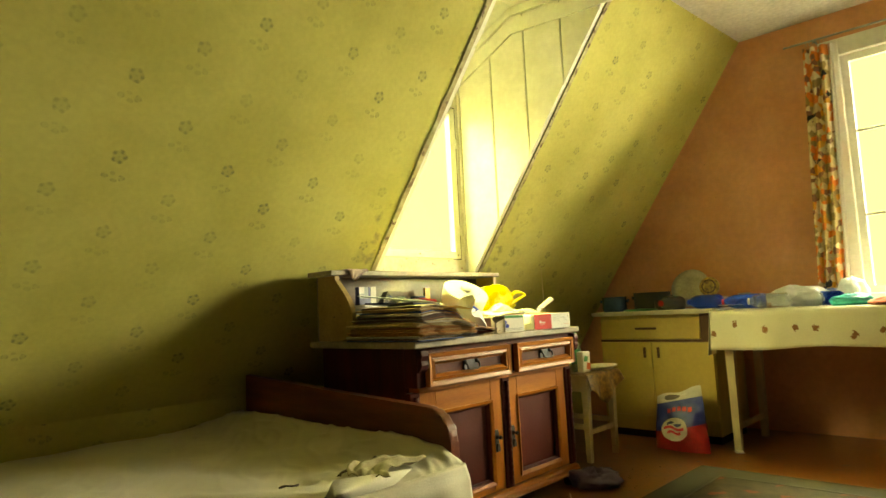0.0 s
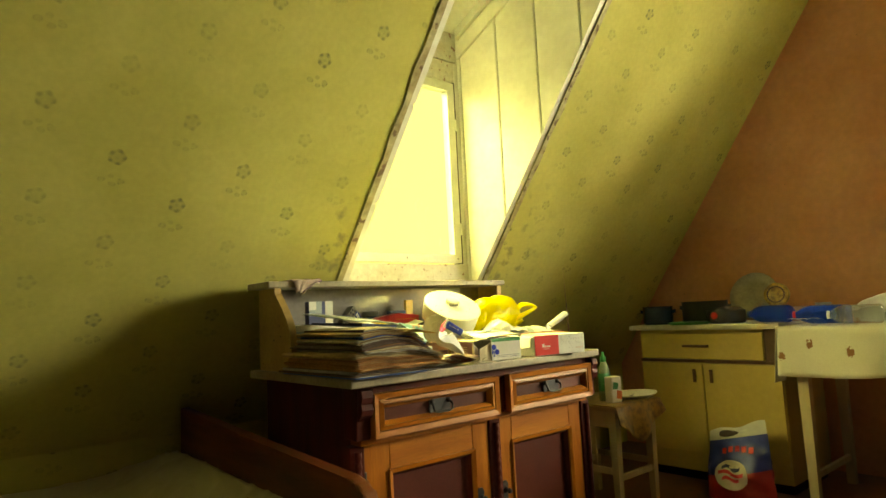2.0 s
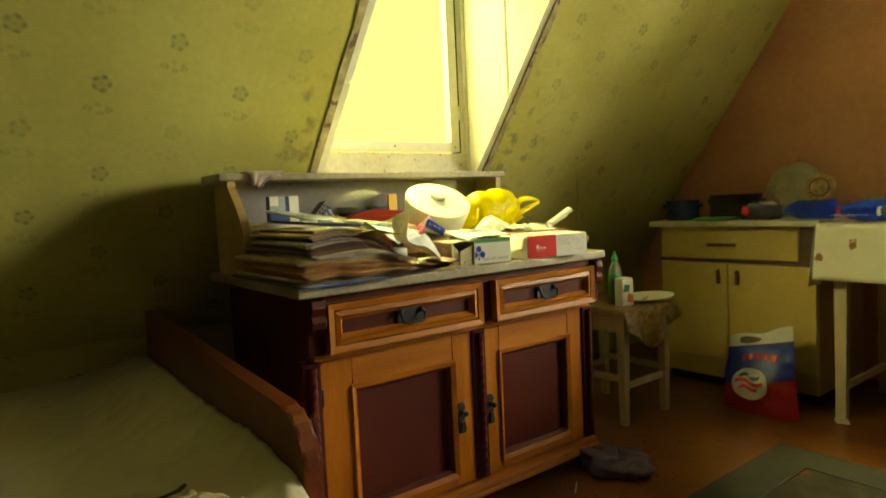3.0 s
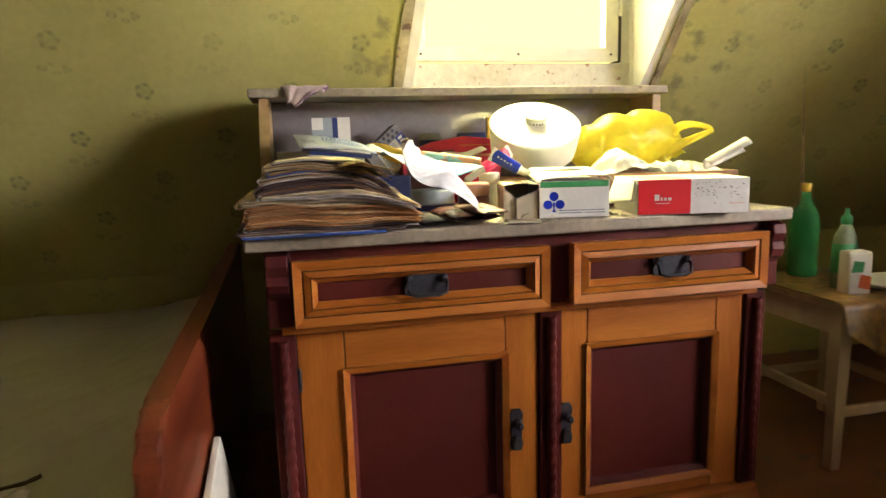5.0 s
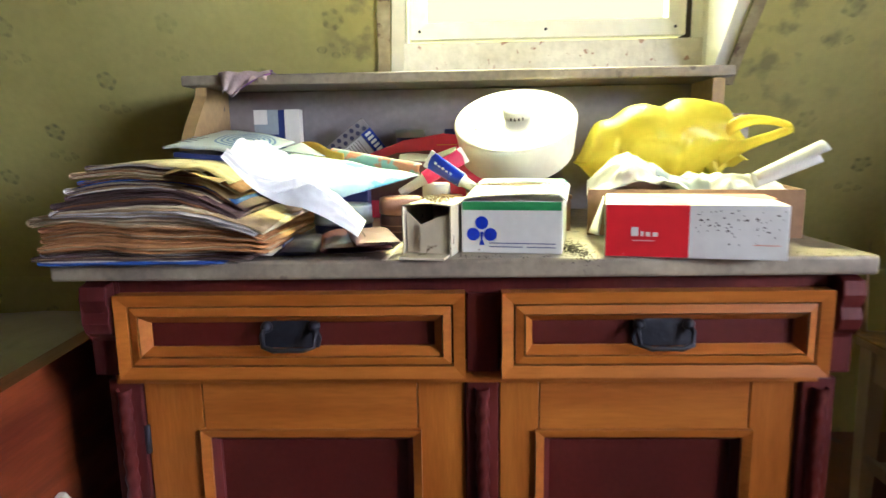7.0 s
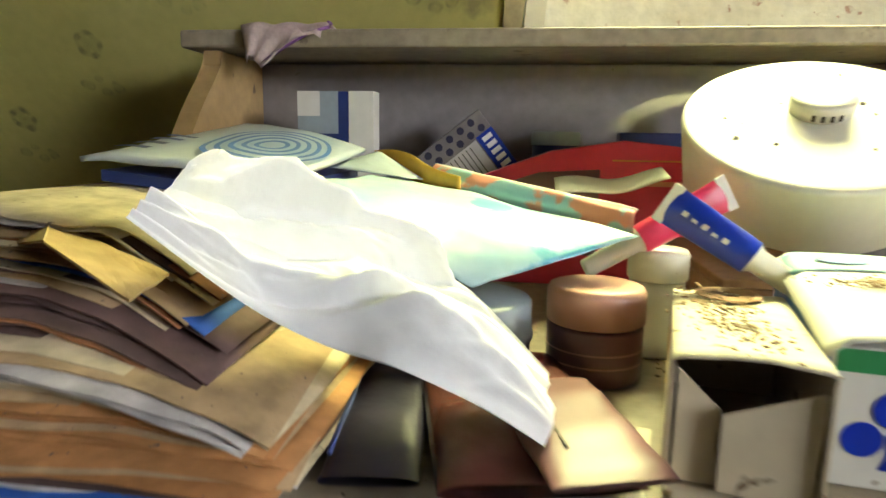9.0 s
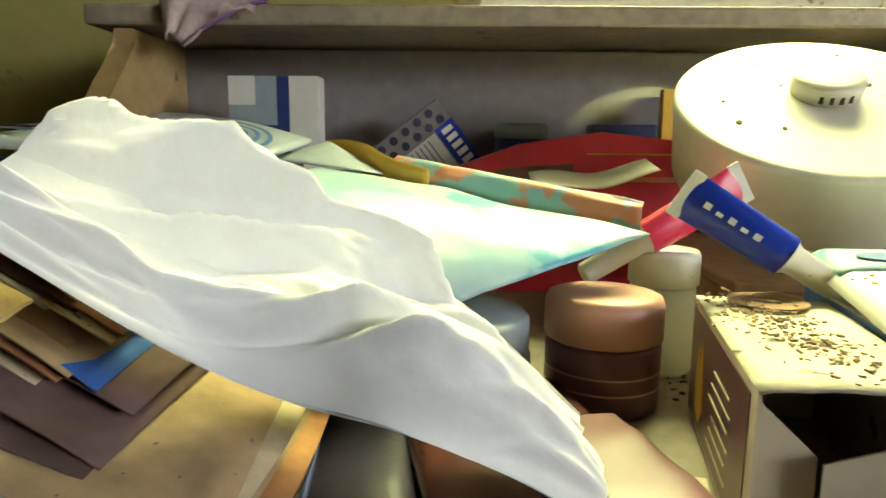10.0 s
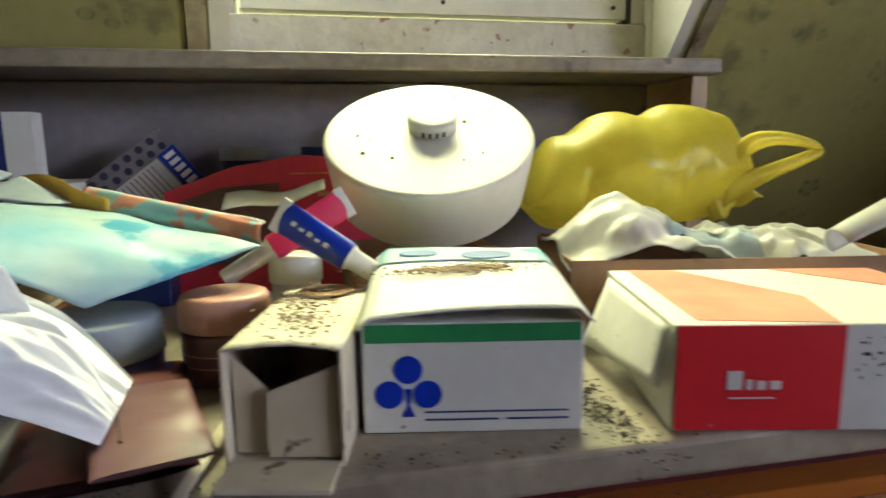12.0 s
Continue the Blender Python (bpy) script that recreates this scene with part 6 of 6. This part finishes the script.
def stool_things():
    t = thing("green_bottle", "empty green glass bottle on the stool", "bottle", pose(3.300, 2.375, SEAT_Z))
    part("glass", lathe([(0, 0.006), (0.036, 0.002), (0.043, 0.004), (0.044, 0.012), (0.044, 0.180), (0.039, 0.208), (0.022, 0.238), (0.0155, 0.254), (0.0145, 0.292), (0, 0.292)], 28), GREEN_GLASS, t, smooth=True)
    part("cap", lathe([(0.0152, 0.276), (0.0162, 0.278), (0.0162, 0.300), (0.0145, 0.304), (0, 0.304)], 18), GOLD_YELLOW, t, "yellow screw cap", smooth=True)
    t = thing("soap_bottle", "dish-soap bottle with a dark green cap", "bottle", pose(3.280, 2.195, SEAT_Z))
    part("body", lathe([(0, 0), (0.036, 0), (0.039, 0.006), (0.040, 0.12), (0.036, 0.155), (0.020, 0.185), (0.014, 0.192), (0, 0.192)], 26, m=Matrix.Diagonal((1, 0.62, 1, 1))), mat("pale_green_soap", (0.23, 0.26, 0.17), 0.22, second=(0.17, 0.21, 0.12), scale=8), t, smooth=True)
    part("label", lathe([(0.0405, 0.050), (0.0410, 0.051), (0.0410, 0.135), (0.0405, 0.136)], 26, m=Matrix.Diagonal((1, 0.62, 1, 1))), GREEN_PRINT, t, "green and white label", smooth=True)
    part("label_spot", disc(0.020, 0.001, pose(0.0, -0.0255, 0.095, 90)), PAPER, t, "white label spot")
    part("cap", lathe([(0.015, 0.1925), (0.016, 0.194), (0.015, 0.216), (0.007, 0.222), (0.006, 0.240), (0, 0.241)], 18), GREEN_PRINT, t, "dark green spout cap", smooth=True)
    t = thing("white_tub", "white plastic container with an orange label", "container", pose(3.252, 2.128, SEAT_Z, 0, 0, -8))
    part("body", box(-0.036, 0.036, -0.024, 0.024, 0, 0.125, 0.008, segments=3), WHITE_PLASTIC, t, smooth=False)
    part("label", prism([(-0.006, 0.022), (0.030, 0.014), (0.032, 0.052), (0.0, 0.060)], "y", -0.0255, -0.0245), mat("orange_label", (0.65, 0.13, 0.03), 0.4), t, "orange printed label")
    part("label", prism([(-0.030, 0.066), (0.006, 0.066), (0.010, 0.095), (-0.022, 0.100)], "y", -0.0255, -0.0245), GREEN_PRINT, t, "green printed leaves")
    t = thing("oval_dish", "flat white oval dish overhanging the stool", "dish", pose(3.445, 2.14, SEAT_Z))
    part("dish", lathe([(0, 0.006), (0.09, 0.006), (0.135, 0.022), (0.142, 0.024), (0.138, 0.017), (0.095, 0.0), (0, 0.0)], 36, m=Matrix.Diagonal((1.0, 0.72, 1, 1))), WHITE_PLASTIC, t, smooth=True)
    t = tagged(link_mesh("metal_spoon", tube([(-0.05, 0, 0.008), (0, 0, 0.010), (0.05, 0.005, 0.012)], lambda s: 0.003 + 0.006 * max(0, 0.3 - s) * 3, 8), mat("dull_steel", (0.45, 0.44, 0.42), 0.35, 0.9), True), "dull steel spoon lying on the dish", "spoon")
    t.matrix_world = pose(3.42, 2.13, SEAT_Z + 0.005, 0, 0, 20)


stool_things()


# ---- printed carrier bag leaning at the cabinet ----
def shopping_bag():
    t = thing("shopping_bag", "plastic carrier bag, white, blue and red with an emblem", "plastic bag", pose(3.665, 1.765, 0, 0, 0, 0))
    # local: front faces -x, u runs across the bag, v up

    def fn(u, v, side):
        low, high = 0.165 - 0.338 * u, 0.180 - 0.284 * u
        y = low + (high - low) * v
        z = v * (0.300 + 0.080 * u)
        bulge = 0.070 * math.sin(math.pi * u) ** 0.6 * (1 - 0.70 * v) * (0.55 + 0.45 * math.sin(math.pi * min(1, v * 1.4)))
        x = 0.045 + 0.10 * v + side * bulge + 0.030 * facets(u, v, 5, 6, 4 + side) * math.sin(math.pi * min(1.0, v + 0.1))
        if v > 0.93:
            z += 0.008 * math.sin(u * 9)
        return (x, y, max(z, 0.001))
    red, blue, white = mat("red_bag_film", (0.36, 0.012, 0.018), 0.4, second=(0.28, 0.01, 0.014), scale=8), mat("royal_blue_bag", (0.01, 0.03, 0.27), 0.4, second=(0.007, 0.02, 0.19), scale=8), WHITE_BAG
    for side, nm in ((-1, "front"), (1, "back")):
        for m, v0, v1 in ((red, 0.0, 0.38), (blue, 0.38, 0.85), (white, 0.85, 1.0)):
            def band(u, v, v0=v0, v1=v1, side=side):
                tilt = 0.12 * (u - 0.5) * (v if v0 == 0.0 else 1 - v if v0 == 0.38 else 0.0)
                return fn(u, min(1, max(0, v0 + (v1 - v0) * v + tilt)), side)
            part("panel", sheet(band, 26, 12), m, t, nm + " panel of the bag", smooth=True)

    def spot(cu, cv, ru, rv, lift):
        def f(u, v):
            a = 2 * math.pi * u
            x, y, zz = fn(cu + ru * v * math.cos(a), cv + rv * v * math.sin(a), -1)
            return (x - lift, y, zz)
        return sheet(f, 26, 5, close_u=True)
    part("emblem", spot(0.42, 0.37, 0.27, 0.20, 0.004), PAPER, t, "round white emblem", smooth=True)
    for dv, w in ((0.07, 0.15), (0.0, 0.21), (-0.075, 0.13)):
        def bar(u, v, dv=dv, w=w):
            x, y, zz = fn(0.42 - w + 2 * w * u, 0.37 + dv + 0.045 * v + 0.025 * math.sin(u * 6), -1)
            return (x - 0.006, y, zz)
        part("emblem_stroke", sheet(bar, 14, 2), NAVY if dv > 0 else RED_DARK, t, "dark printed stroke")
    for k in range(5):
        def letter(u, v, k=k):
            x, y, zz = fn(0.26 + 0.11 * k + 0.075 * u, 0.65 + 0.02 * math.sin(k) + 0.075 * v, -1)
            return (x - 0.005, y, zz)
        part("letter", sheet(letter, 3, 2), RED_PRINT, t, "red printed letter")
    part("hand_hole", spot(0.38, 0.925, 0.18, 0.048, 0.004), DARK_INSIDE, t, "dark grip hole", smooth=True)


shopping_bag()


# ---- things on cabinet and table ----
ENAMEL = mat("dark_blue_enamel", (0.03, 0.07, 0.13), 0.25, second=(0.02, 0.04, 0.08), scale=10, coat=0.4)
SOOT = mat("sooty_black_pan", (0.018, 0.018, 0.022), 0.5, second=(0.03, 0.025, 0.02), scale=9)
STEEL = mat("dull_aluminium", (0.40, 0.39, 0.37), 0.4, 0.8, second=(0.30, 0.29, 0.27), scale=9)


def pot(name, label, x, y, r, h, material, handle=True):
    t = thing(name, label, "pot", pose(x, y, 0.8465))
    part("body", lathe([(0, 0), (r * 0.92, 0), (r, 0.012), (r, h - 0.004), (r * 1.04, h), (r * 0.99, h), (r * 0.96, h - 0.006), (r * 0.95, 0.015), (0, 0.010)], 32), material, t, smooth=True)
    if handle:
        for s in (-1, 1):
            part("handle", tube([(0, s * r * 0.98, h * 0.72), (0, s * (r + 0.028), h * 0.78), (0.0, s * (r + 0.028), h * 0.70), (0, s * r * 0.98, h * 0.62)], 0.006, 8), material, t, smooth=True)
    return t


def lying_bottle(label, x, y, z, r, length, rz, body, cap):
    t = thing("plastic_bottle", label, "bottle", pose(x, y, z + r, 0, 90, rz), "plastic bottles on the table")
    ribs = [(0, 0), (r * 0.8, 0.0), (r, 0.012)]
    for k in range(5):
        zz = 0.03 + (length * 0.6) * k / 5
        ribs += [(r, zz), (r * 0.955, zz + 0.008), (r, zz + 0.016)]
    ribs += [(r, length * 0.68), (r * 0.75, length * 0.83), (r * 0.36, length * 0.93), (r * 0.36, length * 0.96), (0, length * 0.96)]
    part("body", lathe(ribs, 24), body, t, smooth=True)
    part("cap", lathe([(r * 0.41, length * 0.945), (r * 0.42, length), (0, length + 0.001)], 16), cap, t, "screw cap", smooth=True)
    return t


def kitchen_clutter():
    pot("enamel_pot", "dark blue enamel cooking pot on the cabinet", 4.02, 2.31, 0.085, 0.105, ENAMEL)
    pot("black_pan", "sooty black roasting pan on the cabinet", 4.16, 2.09, 0.125, 0.125, SOOT)
    pot("black_pan", "low sooty black pan on the cabinet", 4.08, 1.93, 0.10, 0.07, SOOT, False)
    t = tagged(link_mesh("pan_lid", lathe([(0, 0), (0.10, 0), (0.115, 0.008), (0.10, 0.014), (0, 0.016)], 30), GREEN_PRINT, True), "flat green plate on the worktop", "plate")
    t.matrix_world = pose(3.965, 2.09, 0.8465)
    # plate leaning at the wall
    t = tagged(link_mesh("grey_plate", lathe([(0, 0), (0.09, 0.0), (0.14, 0.018), (0.142, 0.021), (0.09, 0.005), (0, 0.005)], 36), mat("grey_glazed_plate", (0.46, 0.42, 0.33), 0.35), True), "large grey plate leaning at the wall", "plate")
    t.matrix_world = pose(4.47, 1.93, 0.985, 0, -72, 0)
    t = thing("patterned_tin", "round yellow tin lid with dark pattern, upright", "tin", pose(4.12, 1.665, 0.9845, 0, -80, 0))
    part("lid", lathe([(0, 0), (0.060, 0), (0.063, 0.004), (0.063, 0.022), (0.060, 0.024), (0, 0.023)], 30), mat("ochre_tin", (0.52, 0.34, 0.07), 0.35, second=(0.18, 0.10, 0.03), scale=40), t, smooth=True)
    part("ring", lathe([(0.038, 0.0235), (0.046, 0.0235), (0.046, 0.0255), (0.038, 0.0255)], 30), BROWN_TRIM, t, "dark printed ring")
    t = tagged(link_mesh("brown_crate", box(4.10, 4.30, 1.60, 1.76, 0.8465, 0.920, 0.003), BROWN_CARD), "small brown box under the tin", "box")
    lying_bottle("clear plastic bottle with a red cap, lying", 4.10, 1.86, 0.8465, 0.045, 0.21, 165, CLEAR_PLASTIC, RED_PRINT)
    lying_bottle("blue plastic bottle, lying on its side", 3.99, 1.56, 0.8465, 0.044, 0.24, 75, BLUE_PLASTIC, BLUE_PRINT)
    lying_bottle("blue plastic bottle with a red cap, lying", 4.02, 1.30, 0.8365, 0.045, 0.25, 100, BLUE_PLASTIC, RED_PRINT)
    lying_bottle("clear plastic bottle lying among the bottles", 3.96, 1.16, 0.8365, 0.044, 0.22, 100, CLEAR_PLASTIC, PAPER)
    lying_bottle("clear plastic bottle lying among the bottles", 4.06, 1.02, 0.8365, 0.042, 0.22, 80, CLEAR_PLASTIC, BLUE_PRINT)
    lying_bottle("blue plastic bottle, lying on its side", 4.14, 0.93, 0.8365, 0.042, 0.24, 70, BLUE_PLASTIC, RED_PRINT)
    t = thing("steel_mug", "small dark metal mug on the cabinet", "mug", pose(4.26, 1.50, 0.8465))
    part("cup", lathe([(0, 0), (0.035, 0), (0.037, 0.004), (0.037, 0.09), (0.034, 0.09), (0.034, 0.008), (0, 0.006)], 24), STEEL, t, smooth=True)
    part("handle", tube([(0, -0.036, 0.075), (0, -0.062, 0.070), (0, -0.064, 0.035), (0, -0.036, 0.025)], 0.004, 8), STEEL, t, smooth=True)
    blob_bag("white_bag", "crumpled white plastic bag among the bottles", "plastic bag", WHITE_BAG, (4.16, 1.17, 0.888), (0.11, 0.15, 0.070), 11.0, sharp=0.6)
    blob_bag("white_bag", "crumpled white plastic bag by the window", "plastic bag", WHITE_BAG, (4.26, 0.90, 0.900), (0.07, 0.07, 0.085), 21.0, sharp=0.6)
    TEAL = mat("turquoise_cloth", (0.02, 0.45, 0.42), 0.5, second=(0.015, 0.32, 0.31), scale=12, bump=0.2, bump_scale=40)
    blob_bag("turquoise_bag", "turquoise plastic bag on the table", "plastic bag", TEAL, (4.01, 0.86, 0.862), (0.06, 0.095, 0.036), 31.0, sharp=0.6)
    blob_bag("pink_cloth", "salmon-pink cloth heaped at the table edge", "cloth", mat("salmon_cloth", (0.62, 0.20, 0.14), 0.85, second=(0.52, 0.15, 0.10), scale=9), (3.95, 0.66, 0.853), (0.11, 0.10, 0.026), 41.0, sharp=0.5)
    blob_bag("dark_bag", "dark blue plastic bag behind the bottles", "plastic bag", NAVY, (4.30, 1.03, 0.878), (0.09, 0.09, 0.055), 51.0, sharp=0.6)
    t = tagged(link_mesh("straw_hat", lathe([(0, 0.05), (0.05, 0.048), (0.07, 0.02), (0.10, 0.008), (0.13, 0.006), (0.13, 0.0), (0, 0)], 30), mat("pale_beige_dish", (0.50, 0.42, 0.30), 0.7), True), "pale beige upturned bowl on the table", "bowl")
    t.matrix_world = pose(4.30, 1.29, 0.8365)
    for k, (y, m) in enumerate(((1.42, PAPER), (0.74, PAPER))):
        t = tagged(link_mesh("crumpled_paper", sheet(lambda u, v: (0.16 * u, 0.14 * v, 0.012 + 0.02 * crumple(u * 2, v * 2, 1, 3 + k) + 0.012), 20, 18, 0.001), m, True), "crumpled sheet of paper on the table", "paper")
        t.matrix_world = pose(3.94 + 0.1 * k, y, 0.8365)


kitchen_clutter()


# ---- curtain ----
def curtain():
    m = mat("printed_curtain", (0.55, 0.40, 0.20), 0.85, second=(0.45, 0.12, 0.02), scale=15, bump=0.2, bump_scale=120, fine=0.1)
    n, l = m.node_tree.nodes, m.node_tree.links
    tc, vo, sep, ramp = n.new("ShaderNodeTexCoord"), n.new("ShaderNodeTexVoronoi"), n.new("ShaderNodeSeparateColor"), n.new("ShaderNodeValToRGB")
    vo.inputs["Scale"].default_value = 27
    l.new(tc.outputs["Object"], vo.inputs["Vector"])
    l.new(vo.outputs["Color"], sep.inputs[0])
    ramp.color_ramp.interpolation = "CONSTANT"
    for at, colour in ((0.0, (0.22, 0.10, 0.05)), (0.13, (0.60, 0.48, 0.26)), (0.42, (0.68, 0.20, 0.03)), (0.62, (0.30, 0.22, 0.08)), (0.74, (0.76, 0.66, 0.44)), (0.9, (0.62, 0.30, 0.04))):
        e = ramp.color_ramp.elements.new(at)
        e.color = (*colour, 1)
    l.new(sep.outputs[0], ramp.inputs[0])
    l.new(ramp.outputs[0], n["Principled BSDF"].inputs["Base Color"])
    t = thing("curtain", "narrow orange and brown flowered curtain", "curtain", pose(0, 0, 0))

    def fn(u, v):
        y = 0.915 + 0.150 * u + 0.05 * (1 - v) * (0.2)
        y += 0.045 * (1 - v)
        x = 4.495 + 0.020 * math.sin(u * 17 + 0.6 * math.sin(v * 3)) + 0.004 * fnoise(u, v * 3, 0, 3)
        return (x, y, 0.91 + 1.60 * v)
    part("cloth", sheet(fn, 60, 40, 0.002), m, t, smooth=True)

    def lining(u, v):
        y = 0.895 + 0.028 * u + 0.045 * (1 - v)
        return (4.51 + 0.008 * math.sin(u * 6), y, 0.90 + 1.61 * v)
    part("lining", sheet(lining, 10, 20, 0.002), PAPER, t, "pale lining edge", smooth=True)
    r = thing("curtain_rod", "thin metal curtain rod above the window", "curtain rod")
    part("rod", tube([(4.49, -0.75, 2.540), (4.49, 1.18, 2.555)], 0.007, 10), STEEL, r, smooth=True)
    for y in (-0.6, 1.0):
        part("bracket", tube([(4.579, y, 2.555), (4.49, y, 2.548)], 0.006, 8), STEEL, r, smooth=True)
    for k in range(7):
        part("ring", lathe([(0.011, -0.001), (0.013, -0.001), (0.013, 0.001), (0.011, 0.001)], 14, m=pose(4.49, 0.925 + 0.02 * k, 2.540, 90)), STEEL, r)


curtain()


# ---- rug, floor things ----
def rug():
    pile = mat("patterned_rug_pile", (0.055, 0.04, 0.03), 0.95, second=(0.02, 0.017, 0.017), scale=13, bump=0.5, bump_scale=250, fine=0.2, spots=((0.14, 0.03, 0.02), 9, 0.58))
    edge = mat("grey_rug_border", (0.050, 0.050, 0.047), 0.95, second=(0.06, 0.06, 0.055), scale=9, bump=0.5, bump_scale=250, fine=0.2)
    t = thing("rug", "dark patterned rug with a grey border", "rug", pose(1.15, -0.55, 0.0005))
    W, D, b = 2.25, 2.08, 0.15
    part("field", box(b + 0.012, W - b - 0.012, b + 0.012, D - b - 0.012, 0.0, 0.008, 0.002), pile, t, "dark floral field")
    part("line", frame_ring(b, W - b, b, D - b, 0.012, 0, 0.0085), SOOT, t, "dark inner line").matrix_local = Matrix(((1, 0, 0, 0), (0, 0, 1, 0), (0, -1, 0, 0.009), (0, 0, 0, 1)))
    part("border", frame_ring(0, W, 0, D, b - 0.001, 0, 0.0085), edge, t, "grey border").matrix_local = Matrix(((1, 0, 0, 0), (0, 0, 1, 0), (0, -1, 0, 0.0088), (0, 0, 0, 1)))


rug()
fb = blob_bag("crumpled_bag", "crumpled greyish-purple plastic bag on the floor", "plastic bag", mat("mauve_film", (0.16, 0.12, 0.20), 0.3, second=(0.09, 0.07, 0.14), scale=12, bump=0.2, bump_scale=40), (2.735, 1.82, 0.040), (0.11, 0.055, 0.045), 61.0, sharp=1.6)
fb.matrix_world = pose(2.745, 1.80, 0.040, 0, 0, -62)
crumbs("floor_litter", "flakes and litter on the floor", DIRT, [(2.4, 1.75, 0.001, 0.25, 0.08, 60, 0.004), (2.9, 1.75, 0.001, 0.25, 0.12, 20, 0.004)], 9)
t = tagged(link_mesh("paper_scrap", sheet(lambda u, v: (0.07 * u, 0.05 * v, 0.004 + 0.006 * crumple(u, v, 1, 2)), 8, 8, 0.001), PAPER), "white paper scrap by the table leg", "paper")
t.matrix_world = pose(3.80, 1.43, 0.0005, 0, 0, 30)
t = tagged(link_mesh("straw", tube([(0, 0, 0.003), (0.08, 0.01, 0.003)], 0.0022, 6), PAPER), "pale straw on the floor", "straw")
t.matrix_world = pose(2.52, 1.80, 0.0005, 0, 0, 30)
